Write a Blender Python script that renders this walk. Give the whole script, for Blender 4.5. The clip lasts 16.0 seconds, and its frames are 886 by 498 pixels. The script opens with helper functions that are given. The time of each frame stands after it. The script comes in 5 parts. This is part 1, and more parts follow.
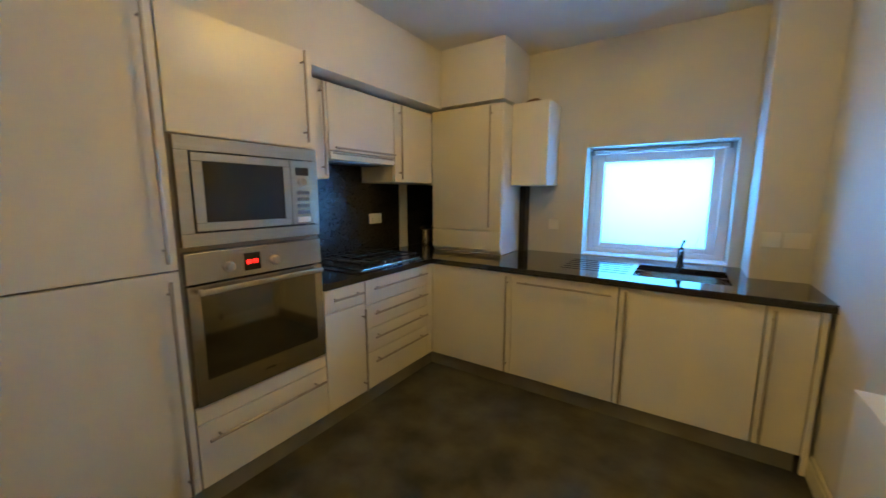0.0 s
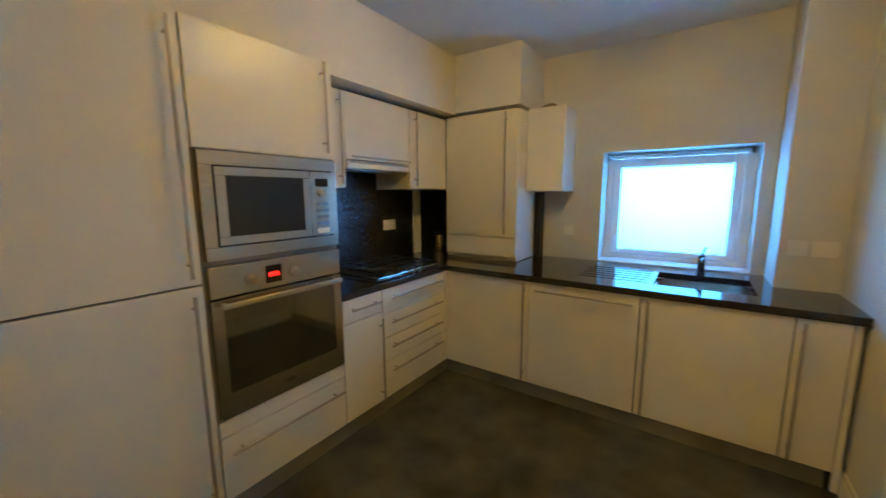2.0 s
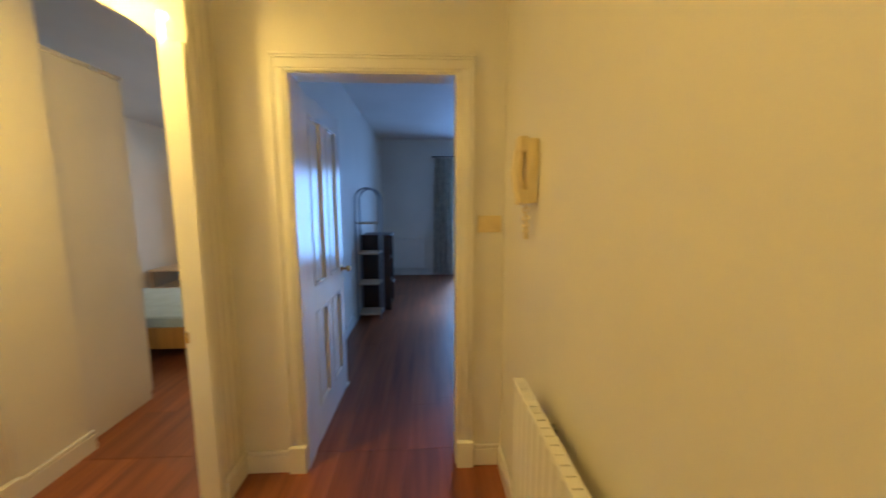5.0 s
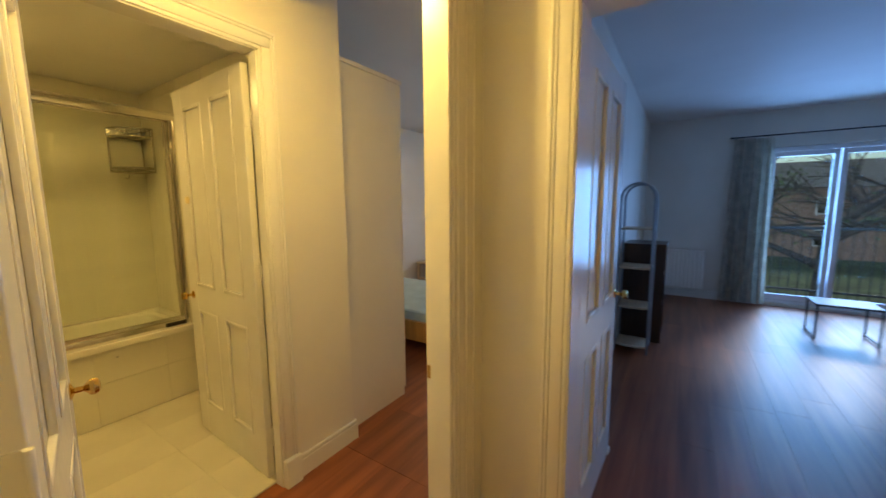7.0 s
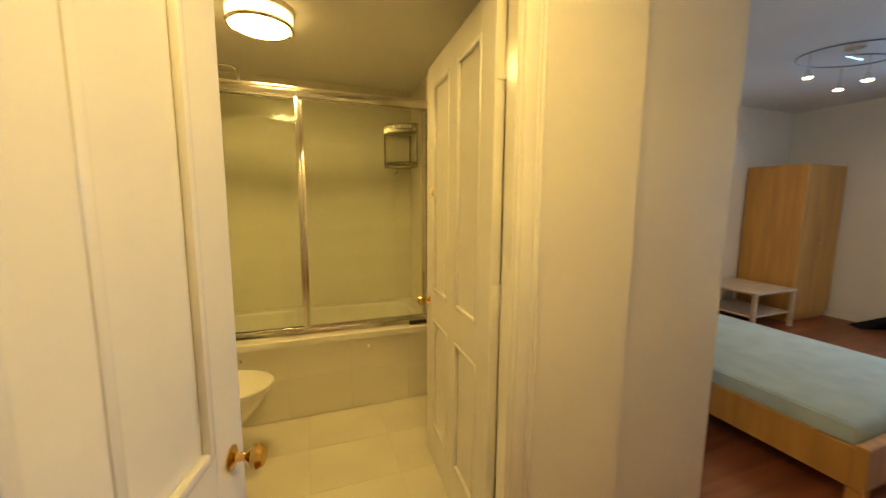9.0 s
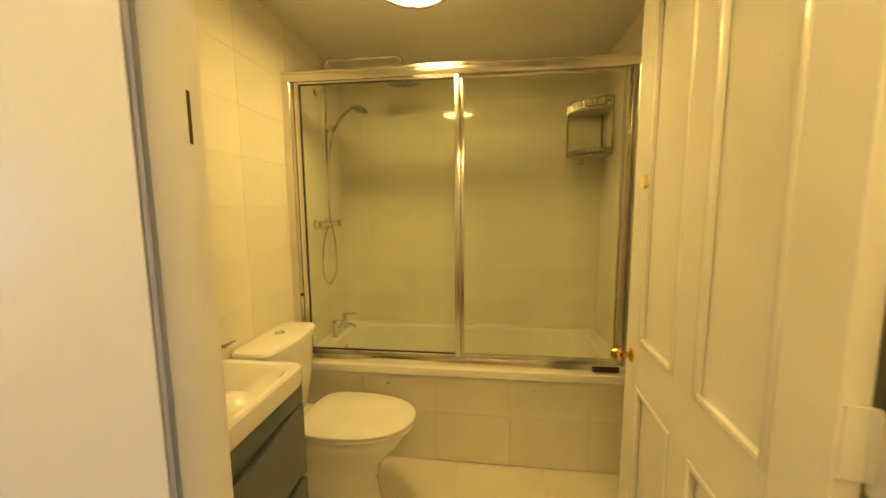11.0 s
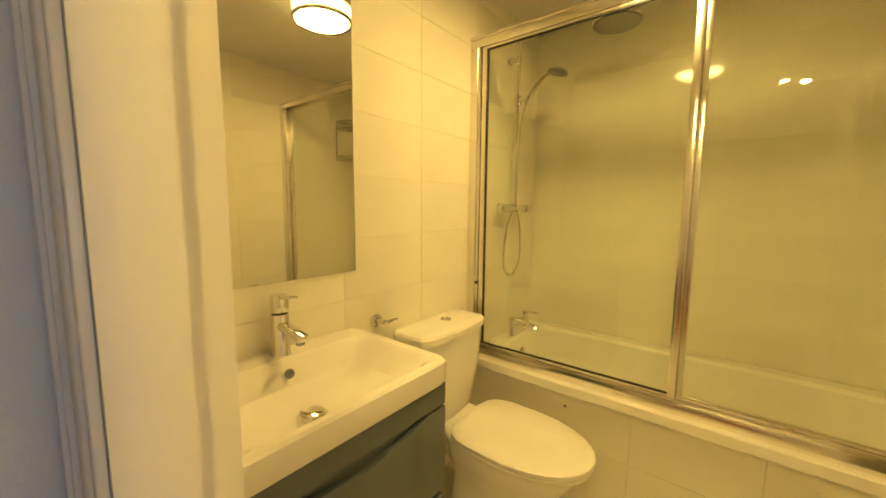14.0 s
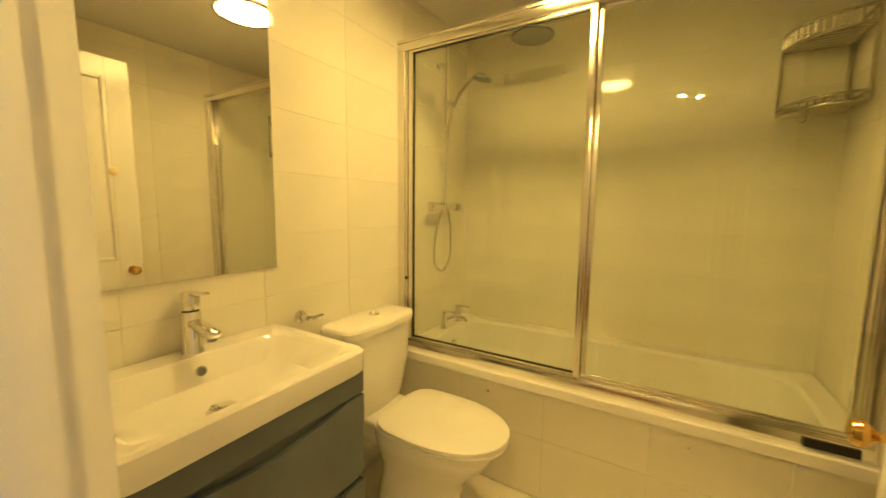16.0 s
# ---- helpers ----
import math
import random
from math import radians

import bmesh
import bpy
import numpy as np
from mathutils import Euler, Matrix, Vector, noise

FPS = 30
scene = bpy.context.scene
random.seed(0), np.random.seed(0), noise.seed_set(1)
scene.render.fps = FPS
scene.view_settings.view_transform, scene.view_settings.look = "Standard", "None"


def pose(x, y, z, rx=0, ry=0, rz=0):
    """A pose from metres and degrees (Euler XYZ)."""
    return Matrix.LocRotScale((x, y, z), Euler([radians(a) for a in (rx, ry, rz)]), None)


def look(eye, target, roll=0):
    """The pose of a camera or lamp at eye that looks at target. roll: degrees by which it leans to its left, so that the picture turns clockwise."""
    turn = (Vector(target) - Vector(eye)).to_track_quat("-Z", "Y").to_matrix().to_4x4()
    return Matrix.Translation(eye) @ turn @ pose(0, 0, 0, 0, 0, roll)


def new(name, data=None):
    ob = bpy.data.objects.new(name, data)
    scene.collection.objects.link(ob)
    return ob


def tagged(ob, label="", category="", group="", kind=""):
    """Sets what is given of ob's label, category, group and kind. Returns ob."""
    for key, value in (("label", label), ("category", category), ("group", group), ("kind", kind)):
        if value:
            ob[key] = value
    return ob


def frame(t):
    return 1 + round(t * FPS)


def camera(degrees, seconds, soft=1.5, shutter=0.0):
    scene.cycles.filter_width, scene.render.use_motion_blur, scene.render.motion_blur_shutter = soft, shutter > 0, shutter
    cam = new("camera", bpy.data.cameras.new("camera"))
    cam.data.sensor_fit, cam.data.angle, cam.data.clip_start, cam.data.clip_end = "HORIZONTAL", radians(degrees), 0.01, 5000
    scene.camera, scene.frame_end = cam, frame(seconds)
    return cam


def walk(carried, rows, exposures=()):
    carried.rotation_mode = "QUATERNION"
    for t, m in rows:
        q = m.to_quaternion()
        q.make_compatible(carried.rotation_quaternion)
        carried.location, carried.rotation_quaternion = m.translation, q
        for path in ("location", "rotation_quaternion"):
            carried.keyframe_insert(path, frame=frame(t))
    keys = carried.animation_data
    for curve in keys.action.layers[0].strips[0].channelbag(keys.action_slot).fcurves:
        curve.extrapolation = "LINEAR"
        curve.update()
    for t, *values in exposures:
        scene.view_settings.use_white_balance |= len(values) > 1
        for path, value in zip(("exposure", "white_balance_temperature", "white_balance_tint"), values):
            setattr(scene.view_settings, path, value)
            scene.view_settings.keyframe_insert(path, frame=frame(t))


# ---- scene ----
cam = camera(100.8, 16.0, shutter=0.5)
PATH = [
    (0, (0.625, 0.464, 1.357), (-0.469, 2.112, 1.065), -0.0),
    (0.5, (0.688, 0.448, 1.37), (-0.23, 2.202, 1.084), -0.1),
    (1, (0.679, 0.46, 1.415), (-0.153, 2.255, 1.121), -0.2),
    (1.5, (0.624, 0.454, 1.431), (-0.281, 2.214, 1.14), -0.2),
    (2, (0.556, 0.446, 1.408), (-0.568, 2.075, 1.116), -0.3),
    (2.5, (0.529, 0.435, 1.39), (-0.788, 1.914, 1.112), -0.3),
    (3, (0.55, 0.306, 1.382), (-0.896, 1.663, 1.124), -0.1),
    (3.5, (0.546, 0.137, 1.405), (-1.01, 1.366, 1.143), -0.2),
    (4, (0.532, 0.019, 1.418), (-1.2, 0.984, 1.155), -0.2),
    (4.5, (0.46, -0.064, 1.43), (-1.436, 0.518, 1.172), -0.2),
    (5, (0.402, -0.156, 1.444), (-1.58, -0.065, 1.193), -0.2),
    (5.2, (0.379, -0.179, 1.444), (-1.602, -0.269, 1.186), -0.3),
    (7.3, (-0.316, -0.592, 1.438), (-1.897, -1.791, 1.186), -0.1),
    (7.5, (-0.369, -0.659, 1.43), (-1.885, -1.937, 1.168), 0.1),
    (8, (-0.479, -0.816, 1.441), (-1.679, -2.394, 1.183), 0.1),
    (8.5, (-0.57, -0.965, 1.428), (-1.466, -2.734, 1.162), 0.2),
    (9, (-0.623, -1.168, 1.422), (-1.307, -3.03, 1.171), 0.4),
    (9.5, (-0.69, -1.353, 1.417), (-1.166, -3.279, 1.162), 0.7),
    (10, (-0.729, -1.512, 1.431), (-0.869, -3.491, 1.181), 0.4),
    (10.2, (-0.74, -1.564, 1.429), (-0.782, -3.549, 1.186), -0.0),
    (12.3, (-0.741, -1.955, 1.354), (-0.09, -3.833, 1.133), 0.5),
    (12.5, (-0.745, -1.979, 1.347), (-0.016, -3.828, 1.128), 0.5),
    (13, (-0.761, -2.048, 1.317), (0.172, -3.803, 1.097), 0.5),
    (13.5, (-0.755, -2.085, 1.298), (0.325, -3.755, 1.086), 0.8),
    (14, (-0.722, -2.087, 1.299), (0.516, -3.641, 1.075), 0.5),
    (14.5, (-0.727, -2.094, 1.286), (0.576, -3.594, 1.06), 0.7),
    (15, (-0.76, -2.082, 1.258), (0.525, -3.598, 1.034), 0.7),
    (15.5, (-0.802, -2.091, 1.268), (0.373, -3.694, 1.04), 1.0),
    (16, (-0.845, -2.094, 1.291), (0.172, -3.802, 1.068), 0.7),
]
EXPOSURES = [(0, -0.05), (2.0, -0.05), (3.0, 0.25), (3.5, 0.30), (4.2, 0.15), (4.5, 0.0), (5.0, -0.25), (5.2, -0.25), (7.3, -0.42), (8.0, -0.40), (8.5, -0.30), (9.0, -0.25), (10.0, -0.25), (12.3, 0.08), (12.5, 0.10), (16.0, 0.10)]
walk(cam, [(t, look(e, g, r)) for t, e, g, r in PATH], EXPOSURES)

# ---- world and large lights ----
world = bpy.data.worlds.new("sky")
scene.world = world
world.use_nodes = True
wn = world.node_tree
sky = wn.nodes.new("ShaderNodeTexSky")
sky.sky_type = "NISHITA"
sky.sun_disc = False
sky.sun_elevation = radians(35)
sky.sun_rotation = radians(60)
wn.links.new(sky.outputs[0], wn.nodes["Background"].inputs[0])
wn.nodes["Background"].inputs[1].default_value = 0.15

WARM = (1.0, 0.66, 0.22)
COOL = (0.30, 0.58, 1.0)


def lamp(name, kind, m, energy, colour, **more):
    data = bpy.data.lights.new(name, kind)
    data.energy, data.color = energy, colour
    if "size" in more:
        data.shape = "RECTANGLE"
        data.size, data.size_y = more["size"]
    if "radius" in more:
        data.shadow_soft_size = more["radius"]
    ob = new(name, data)
    ob.matrix_world = m
    return ob


sun = lamp("sun", "SUN", look((-30, 10, 20), (0, 0, 0)), 1.5, (1.0, 0.95, 0.88))
sun.data.angle = radians(10)
lamp("kitchen_window_light", "AREA", look((0.39, 4.05, 1.5), (0.39, 3.0, 1.25)), 72, (0.16, 0.46, 1.0), size=(1.1, 1.0))
lamp("living_window_light", "AREA", look((-7.3, 1.1, 1.3), (-5.0, 1.1, 1.1)), 185, (0.20, 0.44, 1.0), size=(1.5, 2.0))
lamp("bedroom_window_light", "AREA", look((-7.3, -2.0, 1.4), (-5.0, -2.2, 1.2)), 80, COOL, size=(1.1, 1.3))
KITCHEN_GLOW, HALL_GLOW, BATH_GLOW, BED_GLOW = 400.0, 760.0, 88.0, 900.0


# ---- materials ----
def mat(name, colour, rough=0.5, metal=0.0, vary=0.06, scale=4.0, bump=0.0, bscale=60.0, coat=0.0, dark=None, stretch=(1, 1, 1)):
    m = bpy.data.materials.new(name)
    m.use_nodes = True
    nt = m.node_tree
    b = nt.nodes["Principled BSDF"]
    b.inputs["Roughness"].default_value = rough
    b.inputs["Metallic"].default_value = metal
    b.inputs["Coat Weight"].default_value = coat
    b.inputs["Coat Roughness"].default_value = 0.08
    tc = nt.nodes.new("ShaderNodeTexCoord")
    mp = nt.nodes.new("ShaderNodeMapping")
    mp.inputs["Scale"].default_value = stretch
    nt.links.new(tc.outputs["Object"], mp.inputs[0])
    n1 = nt.nodes.new("ShaderNodeTexNoise")
    n1.inputs["Scale"].default_value = scale
    n1.inputs["Detail"].default_value = 6
    nt.links.new(mp.outputs[0], n1.inputs["Vector"])
    ramp = nt.nodes.new("ShaderNodeValToRGB")
    lo = dark or tuple(c * (1 - 2 * vary) for c in colour)
    hi = tuple(min(1, c * (1 + vary)) for c in colour)
    ramp.color_ramp.elements[0].position, ramp.color_ramp.elements[1].position = 0.32, 0.68
    ramp.color_ramp.elements[0].color, ramp.color_ramp.elements[1].color = (*lo, 1), (*hi, 1)
    nt.links.new(n1.outputs[0], ramp.inputs[0])
    nt.links.new(ramp.outputs[0], b.inputs["Base Color"])
    n2 = nt.nodes.new("ShaderNodeTexNoise")
    n2.inputs["Scale"].default_value = bscale
    n2.inputs["Detail"].default_value = 4
    nt.links.new(mp.outputs[0], n2.inputs["Vector"])
    rr = nt.nodes.new("ShaderNodeMapRange")
    rr.inputs[3].default_value, rr.inputs[4].default_value = rough * 0.85, min(1, rough * 1.15)
    nt.links.new(n2.outputs[0], rr.inputs[0])
    nt.links.new(rr.outputs[0], b.inputs["Roughness"])
    if bump:
        bp = nt.nodes.new("ShaderNodeBump")
        bp.inputs["Strength"].default_value = bump
        bp.inputs["Distance"].default_value = 0.004
        nt.links.new(n2.outputs[0], bp.inputs["Height"])
        nt.links.new(bp.outputs[0], b.inputs["Normal"])
    return m


def glass(name, tint=(0.9, 0.97, 0.93), rough=0.0):
    m = bpy.data.materials.new(name)
    m.use_nodes = True
    nt = m.node_tree
    nt.nodes.remove(nt.nodes["Principled BSDF"])
    tr = nt.nodes.new("ShaderNodeBsdfTransparent")
    tr.inputs[0].default_value = (*tint, 1)
    gl = nt.nodes.new("ShaderNodeBsdfGlossy")
    gl.inputs["Roughness"].default_value = rough
    lw = nt.nodes.new("ShaderNodeLayerWeight")
    lw.inputs[0].default_value = 0.25
    fr = nt.nodes.new("ShaderNodeMapRange")
    fr.inputs[3].default_value, fr.inputs[4].default_value = 0.035, 0.55
    nt.links.new(lw.outputs["Facing"], fr.inputs[0])
    mx = nt.nodes.new("ShaderNodeMixShader")
    nt.links.new(fr.outputs[0], mx.inputs[0])
    nt.links.new(tr.outputs[0], mx.inputs[1])
    nt.links.new(gl.outputs[0], mx.inputs[2])
    nt.links.new(mx.outputs[0], nt.nodes["Material Output"].inputs[0])
    return m


def frosted(name, colour):
    m = bpy.data.materials.new(name)
    m.use_nodes = True
    nt = m.node_tree
    nt.nodes.remove(nt.nodes["Principled BSDF"])
    tr = nt.nodes.new("ShaderNodeBsdfTranslucent")
    tr.inputs[0].default_value = (*colour, 1)
    gl = nt.nodes.new("ShaderNodeBsdfGlossy")
    gl.inputs["Roughness"].default_value = 0.25
    mx = nt.nodes.new("ShaderNodeMixShader")
    mx.inputs[0].default_value = 0.06
    nt.links.new(tr.outputs[0], mx.inputs[1])
    nt.links.new(gl.outputs[0], mx.inputs[2])
    nt.links.new(mx.outputs[0], nt.nodes["Material Output"].inputs[0])
    return m


def glow(name, colour, strength):
    m = bpy.data.materials.new(name)
    m.use_nodes = True
    b = m.node_tree.nodes["Principled BSDF"]
    b.inputs["Base Color"].default_value = (*colour, 1)
    b.inputs["Emission Color"].default_value = (*colour, 1)
    b.inputs["Emission Strength"].default_value = strength
    return m


WALL = mat("wall_paint", (0.78, 0.74, 0.66), 0.55, vary=0.03, scale=1.5, bump=0.12, bscale=180)
# WALL with dimness put into the colour, for window, radiator and pier walls
WALL_DIM = mat("kitchen_paint", (0.66, 0.63, 0.56), 0.55, vary=0.03, scale=1.5, bump=0.12, bscale=180)
GLOSSW = mat("gloss_paint", (0.80, 0.77, 0.70), 0.10, vary=0.03, scale=2.0, bump=0.05, bscale=25, coat=0.3)
CEIL = mat("ceiling_paint", (0.74, 0.73, 0.70), 0.7, vary=0.03, scale=1.2, bump=0.15, bscale=120)
TRIM = mat("trim_paint", (0.82, 0.80, 0.74), 0.22, vary=0.03, scale=3.0, bump=0.08, bscale=40)
DOORP = mat("door_paint", (0.82, 0.80, 0.75), 0.20, vary=0.03, scale=3.0, bump=0.10, bscale=30)
CAB = mat("cabinet_cream", (0.81, 0.76, 0.65), 0.30, vary=0.025, scale=2.0, bump=0.03, bscale=90)
# Darkened carcass: the shade in the gaps between doors is put into its colour
CABGAP = mat("cabinet_edge", (0.34, 0.30, 0.24), 0.4, vary=0.05)
STEEL = mat("brushed_steel", (0.62, 0.57, 0.49), 0.24, 1.0, vary=0.04, scale=3, bump=0.03, bscale=18, stretch=(1, 0.6, 40))
STEELH = mat("steel_handle", (0.46, 0.40, 0.32), 0.30, 0.65, vary=0.05, scale=20)
PLINTH = mat("plinth_steel", (0.30, 0.285, 0.255), 0.38, 0.45, vary=0.12, scale=3, bump=0.05, bscale=40)
GRANITE = mat("black_granite", (0.022, 0.021, 0.020), 0.10, vary=0.4, scale=160, coat=0.3)
BLACKGL = mat("black_glass", (0.008, 0.008, 0.008), 0.05, vary=0.2, scale=5, coat=0.5)
OVENGL = mat("oven_glass", (0.010, 0.009, 0.008), 0.03, vary=0.2, scale=5, coat=1.0)
OVENGL.node_tree.nodes["Principled BSDF"].inputs["Coat IOR"].default_value = 2.4
OVENGL.node_tree.nodes["Principled BSDF"].inputs["IOR"].default_value = 1.8
SPLASH = mat("black_splash", (0.016, 0.015, 0.014), 0.28, vary=0.2, scale=5)
BLACK = mat("black_iron", (0.015, 0.015, 0.016), 0.45, vary=0.2, scale=30)
VINYL = mat("dark_vinyl", (0.078, 0.075, 0.070), 0.33, vary=0.3, scale=4.2, bump=0.22, bscale=28, dark=(0.024, 0.023, 0.022))
WOODF = mat("laminate", (0.27, 0.085, 0.032), 0.40, vary=0.15, scale=2.2, bump=0.04, bscale=40, dark=(0.165, 0.048, 0.018), stretch=(0.5, 7, 1))
TILEF = mat("floor_tile", (0.72, 0.68, 0.58), 0.09, vary=0.04, scale=2, bump=0.02, bscale=40)
TILEW = mat("wall_tile", (0.80, 0.77, 0.66), 0.06, vary=0.03, scale=1.5, bump=0.02, bscale=6)
GROUT = mat("grout", (0.78, 0.74, 0.64), 0.7, vary=0.08, scale=20)
CERAMIC = mat("white_ceramic", (0.84, 0.82, 0.76), 0.07, vary=0.02, scale=2, coat=0.4)
PLASTIC = mat("white_plastic", (0.80, 0.78, 0.72), 0.30, vary=0.02, scale=6)
CREAMP = mat("cream_plastic", (0.76, 0.63, 0.34), 0.32, vary=0.05, scale=10)
ALU = mat("bright_aluminium", (0.80, 0.78, 0.72), 0.20, 1.0, vary=0.05, scale=6, bump=0.02, bscale=30, stretch=(1, 1, 0.1))
CHROME = mat("chrome", (0.80, 0.79, 0.76), 0.07, 1.0, vary=0.03, scale=10)
WIRE = mat("wire_chrome", (0.46, 0.44, 0.38), 0.22, 0.9, vary=0.05, scale=10)
BRASS = mat("polished_brass", (0.72, 0.48, 0.15), 0.16, 1.0, vary=0.08, scale=25)
GREYV = mat("grey_vanity", (0.100, 0.122, 0.138), 0.35, vary=0.06, scale=8)
MIRROR = mat("mirror_silver", (0.88, 0.88, 0.86), 0.01, 1.0, vary=0.005, scale=1)
RADW = mat("radiator_enamel", (0.80, 0.78, 0.72), 0.38, vary=0.02, scale=2, bscale=3)
OAK = mat("light_oak", (0.56, 0.29, 0.070), 0.35, vary=0.10, scale=2, bump=0.05, bscale=40, stretch=(8, 8, 0.7))
DARKW = mat("dark_walnut", (0.045, 0.022, 0.016), 0.35, vary=0.2, scale=4, stretch=(6, 6, 0.8))
GREYM = mat("grey_metal", (0.30, 0.32, 0.34), 0.35, 0.8, vary=0.05)
BEECH = mat("pale_beech", (0.60, 0.46, 0.30), 0.4, vary=0.1, scale=5, stretch=(1, 8, 8))
MATTR = mat("pale_blue_ticking", (0.42, 0.52, 0.52), 0.8, vary=0.06, scale=6, bump=0.3, bscale=40)
CURT = mat("beige_curtain", (0.66, 0.62, 0.53), 0.85, vary=0.10, scale=10, bump=0.3, bscale=120)
BLACKC = mat("black_fabric", (0.012, 0.013, 0.018), 0.8, vary=0.3, scale=12, bump=0.3, bscale=90)
UPVC = mat("white_upvc", (0.80, 0.82, 0.84), 0.25, vary=0.02, scale=5)
PANE = glass("window_glass")
SHOWERG = glass("shower_glass", (0.955, 0.980, 0.935))
FROST = frosted("frosted_glass", (0.62, 0.90, 0.97))

nt = WOODF.node_tree
oi = nt.nodes.new("ShaderNodeObjectInfo")
hs_ = nt.nodes.new("ShaderNodeHueSaturation")
mr = nt.nodes.new("ShaderNodeMapRange")
mr.inputs[3].default_value, mr.inputs[4].default_value = 0.78, 1.18
nt.links.new(oi.outputs["Random"], mr.inputs[0])
nt.links.new(mr.outputs[0], hs_.inputs["Value"])
for lk in list(nt.links):
    if lk.to_socket.name == "Base Color":
        src = lk.from_socket
nt.links.new(src, hs_.inputs["Color"])
nt.links.new(hs_.outputs[0], nt.nodes["Principled BSDF"].inputs["Base Color"])

# ---- building helpers ----
BASE = {}


def thing(name, at, label, category, group="", kind=""):
    ob = new(name)
    ob.location = at
    ob.empty_display_size = 0.1
    BASE[ob.name] = Vector(at)
    return tagged(ob, label, category, group, kind)


def part(name, bm, material, parent=None, label="", smooth=False):
    """One mesh object under a thing or a part; the bmesh is in world metres."""
    off = BASE.get(parent.name, Vector()) if parent else Vector()
    if off.length:
        bmesh.ops.translate(bm, verts=bm.verts, vec=-off)
    me = bpy.data.meshes.new(name)
    bmesh.ops.recalc_face_normals(bm, faces=bm.faces)
    bm.to_mesh(me)
    bm.free()
    me.materials.append(material)
    if smooth:
        for p in me.polygons:
            p.use_smooth = True
        me.set_sharp_from_angle(angle=radians(35))
    ob = new(name, me)
    if parent:
        ob.parent = parent
        BASE[ob.name] = off
    else:
        BASE[ob.name] = Vector()
    return tagged(ob, label)


def box(bm, x0, x1, y0, y1, z0, z1, bev=0.0, seg=1):
    m = Matrix.LocRotScale(((x0 + x1) / 2, (y0 + y1) / 2, (z0 + z1) / 2), None, (abs(x1 - x0), abs(y1 - y0), abs(z1 - z0)))
    made = bmesh.ops.create_cube(bm, size=1.0, matrix=m)
    if bev:
        edges = {e for v in made["verts"] for e in v.link_edges}
        bmesh.ops.bevel(bm, geom=list(edges), offset=bev, segments=seg, profile=0.5, affect="EDGES")
    return bm


def bx(x0, x1, y0, y1, z0, z1, bev=0.0, seg=1):
    return box(bmesh.new(), x0, x1, y0, y1, z0, z1, bev, seg)


def cyl(bm, a, b, r, r2=None, n=16):
    a, b = Vector(a), Vector(b)
    q = (b - a).to_track_quat("Z", "Y").to_matrix().to_4x4()
    bmesh.ops.create_cone(bm, cap_ends=True, segments=n, radius1=r, radius2=r if r2 is None else r2, depth=(b - a).length,
                          matrix=Matrix.Translation((a + b) / 2) @ q)
    return bm


def lathe(bm, axis_m, prof, n=24):
    """Turn a profile of (radius, height) about the axis."""
    rings = []
    for r, h in prof:
        rings.append([bm.verts.new(axis_m @ Vector((r * math.cos(2 * math.pi * k / n), r * math.sin(2 * math.pi * k / n), h))) for k in range(n)])
    for lo, hi in zip(rings, rings[1:]):
        for k in range(n):
            bm.faces.new((lo[k], lo[(k + 1) % n], hi[(k + 1) % n], hi[k]))
    bm.faces.new(list(reversed(rings[0])))
    bm.faces.new(rings[-1])
    return bm


def tube(bm, pts, r, n=10):
    """A round bar along points."""
    pts = [Vector(p) for p in pts]
    rings = []
    up = Vector((0.13, 0.27, 0.95))
    for i, p in enumerate(pts):
        d = (pts[min(i + 1, len(pts) - 1)] - pts[max(i - 1, 0)]).normalized()
        s = d.cross(up)
        s = s.normalized() if s.length > 0.05 else d.cross(Vector((1, 0, 0))).normalized()
        u = s.cross(d)
        rings.append([bm.verts.new(p + r * (math.cos(2 * math.pi * k / n) * s + math.sin(2 * math.pi * k / n) * u)) for k in range(n)])
    for lo, hi in zip(rings, rings[1:]):
        for k in range(n):
            bm.faces.new((lo[k], lo[(k + 1) % n], hi[(k + 1) % n], hi[k]))
    bm.faces.new(list(reversed(rings[0])))
    bm.faces.new(rings[-1])
    return bm


def arc(c, r, a0, a1, n, u, v):
    """Points on an arc about c in the plane of u and v."""
    c, u, v = Vector(c), Vector(u), Vector(v)
    return [c + r * (math.cos(radians(a0 + (a1 - a0) * k / n)) * u + math.sin(radians(a0 + (a1 - a0) * k / n)) * v) for k in range(n + 1)]


def prism(bm, outline, z0, z1):
    """A flat outline of (x, y) raised from z0 to z1."""
    lo = [bm.verts.new((x, y, z0)) for x, y in outline]
    hi = [bm.verts.new((x, y, z1)) for x, y in outline]
    k = len(outline)
    for i in range(k):
        bm.faces.new((lo[i], lo[(i + 1) % k], hi[(i + 1) % k], hi[i]))
    bm.faces.new(list(reversed(lo)))
    bm.faces.new(hi)
    return bm


def structure(name, bm, material, label, category):
    return tagged(part(name, bm, material), label, category, kind="structure")


def wall_y(name, x0, x1, y0, y1, z1, holes, material, label):
    """A wall along x with openings (xa, xb, za, zb)."""
    bm = bmesh.new()
    at = x0
    for xa, xb, za, zb in sorted(holes):
        box(bm, at, xa, y0, y1, 0, z1)
        if za > 0:
            box(bm, xa, xb, y0, y1, 0, za)
        if zb < z1:
            box(bm, xa, xb, y0, y1, zb, z1)
        at = xb
    box(bm, at, x1, y0, y1, 0, z1)
    return structure(name, bm, material, label, "wall")


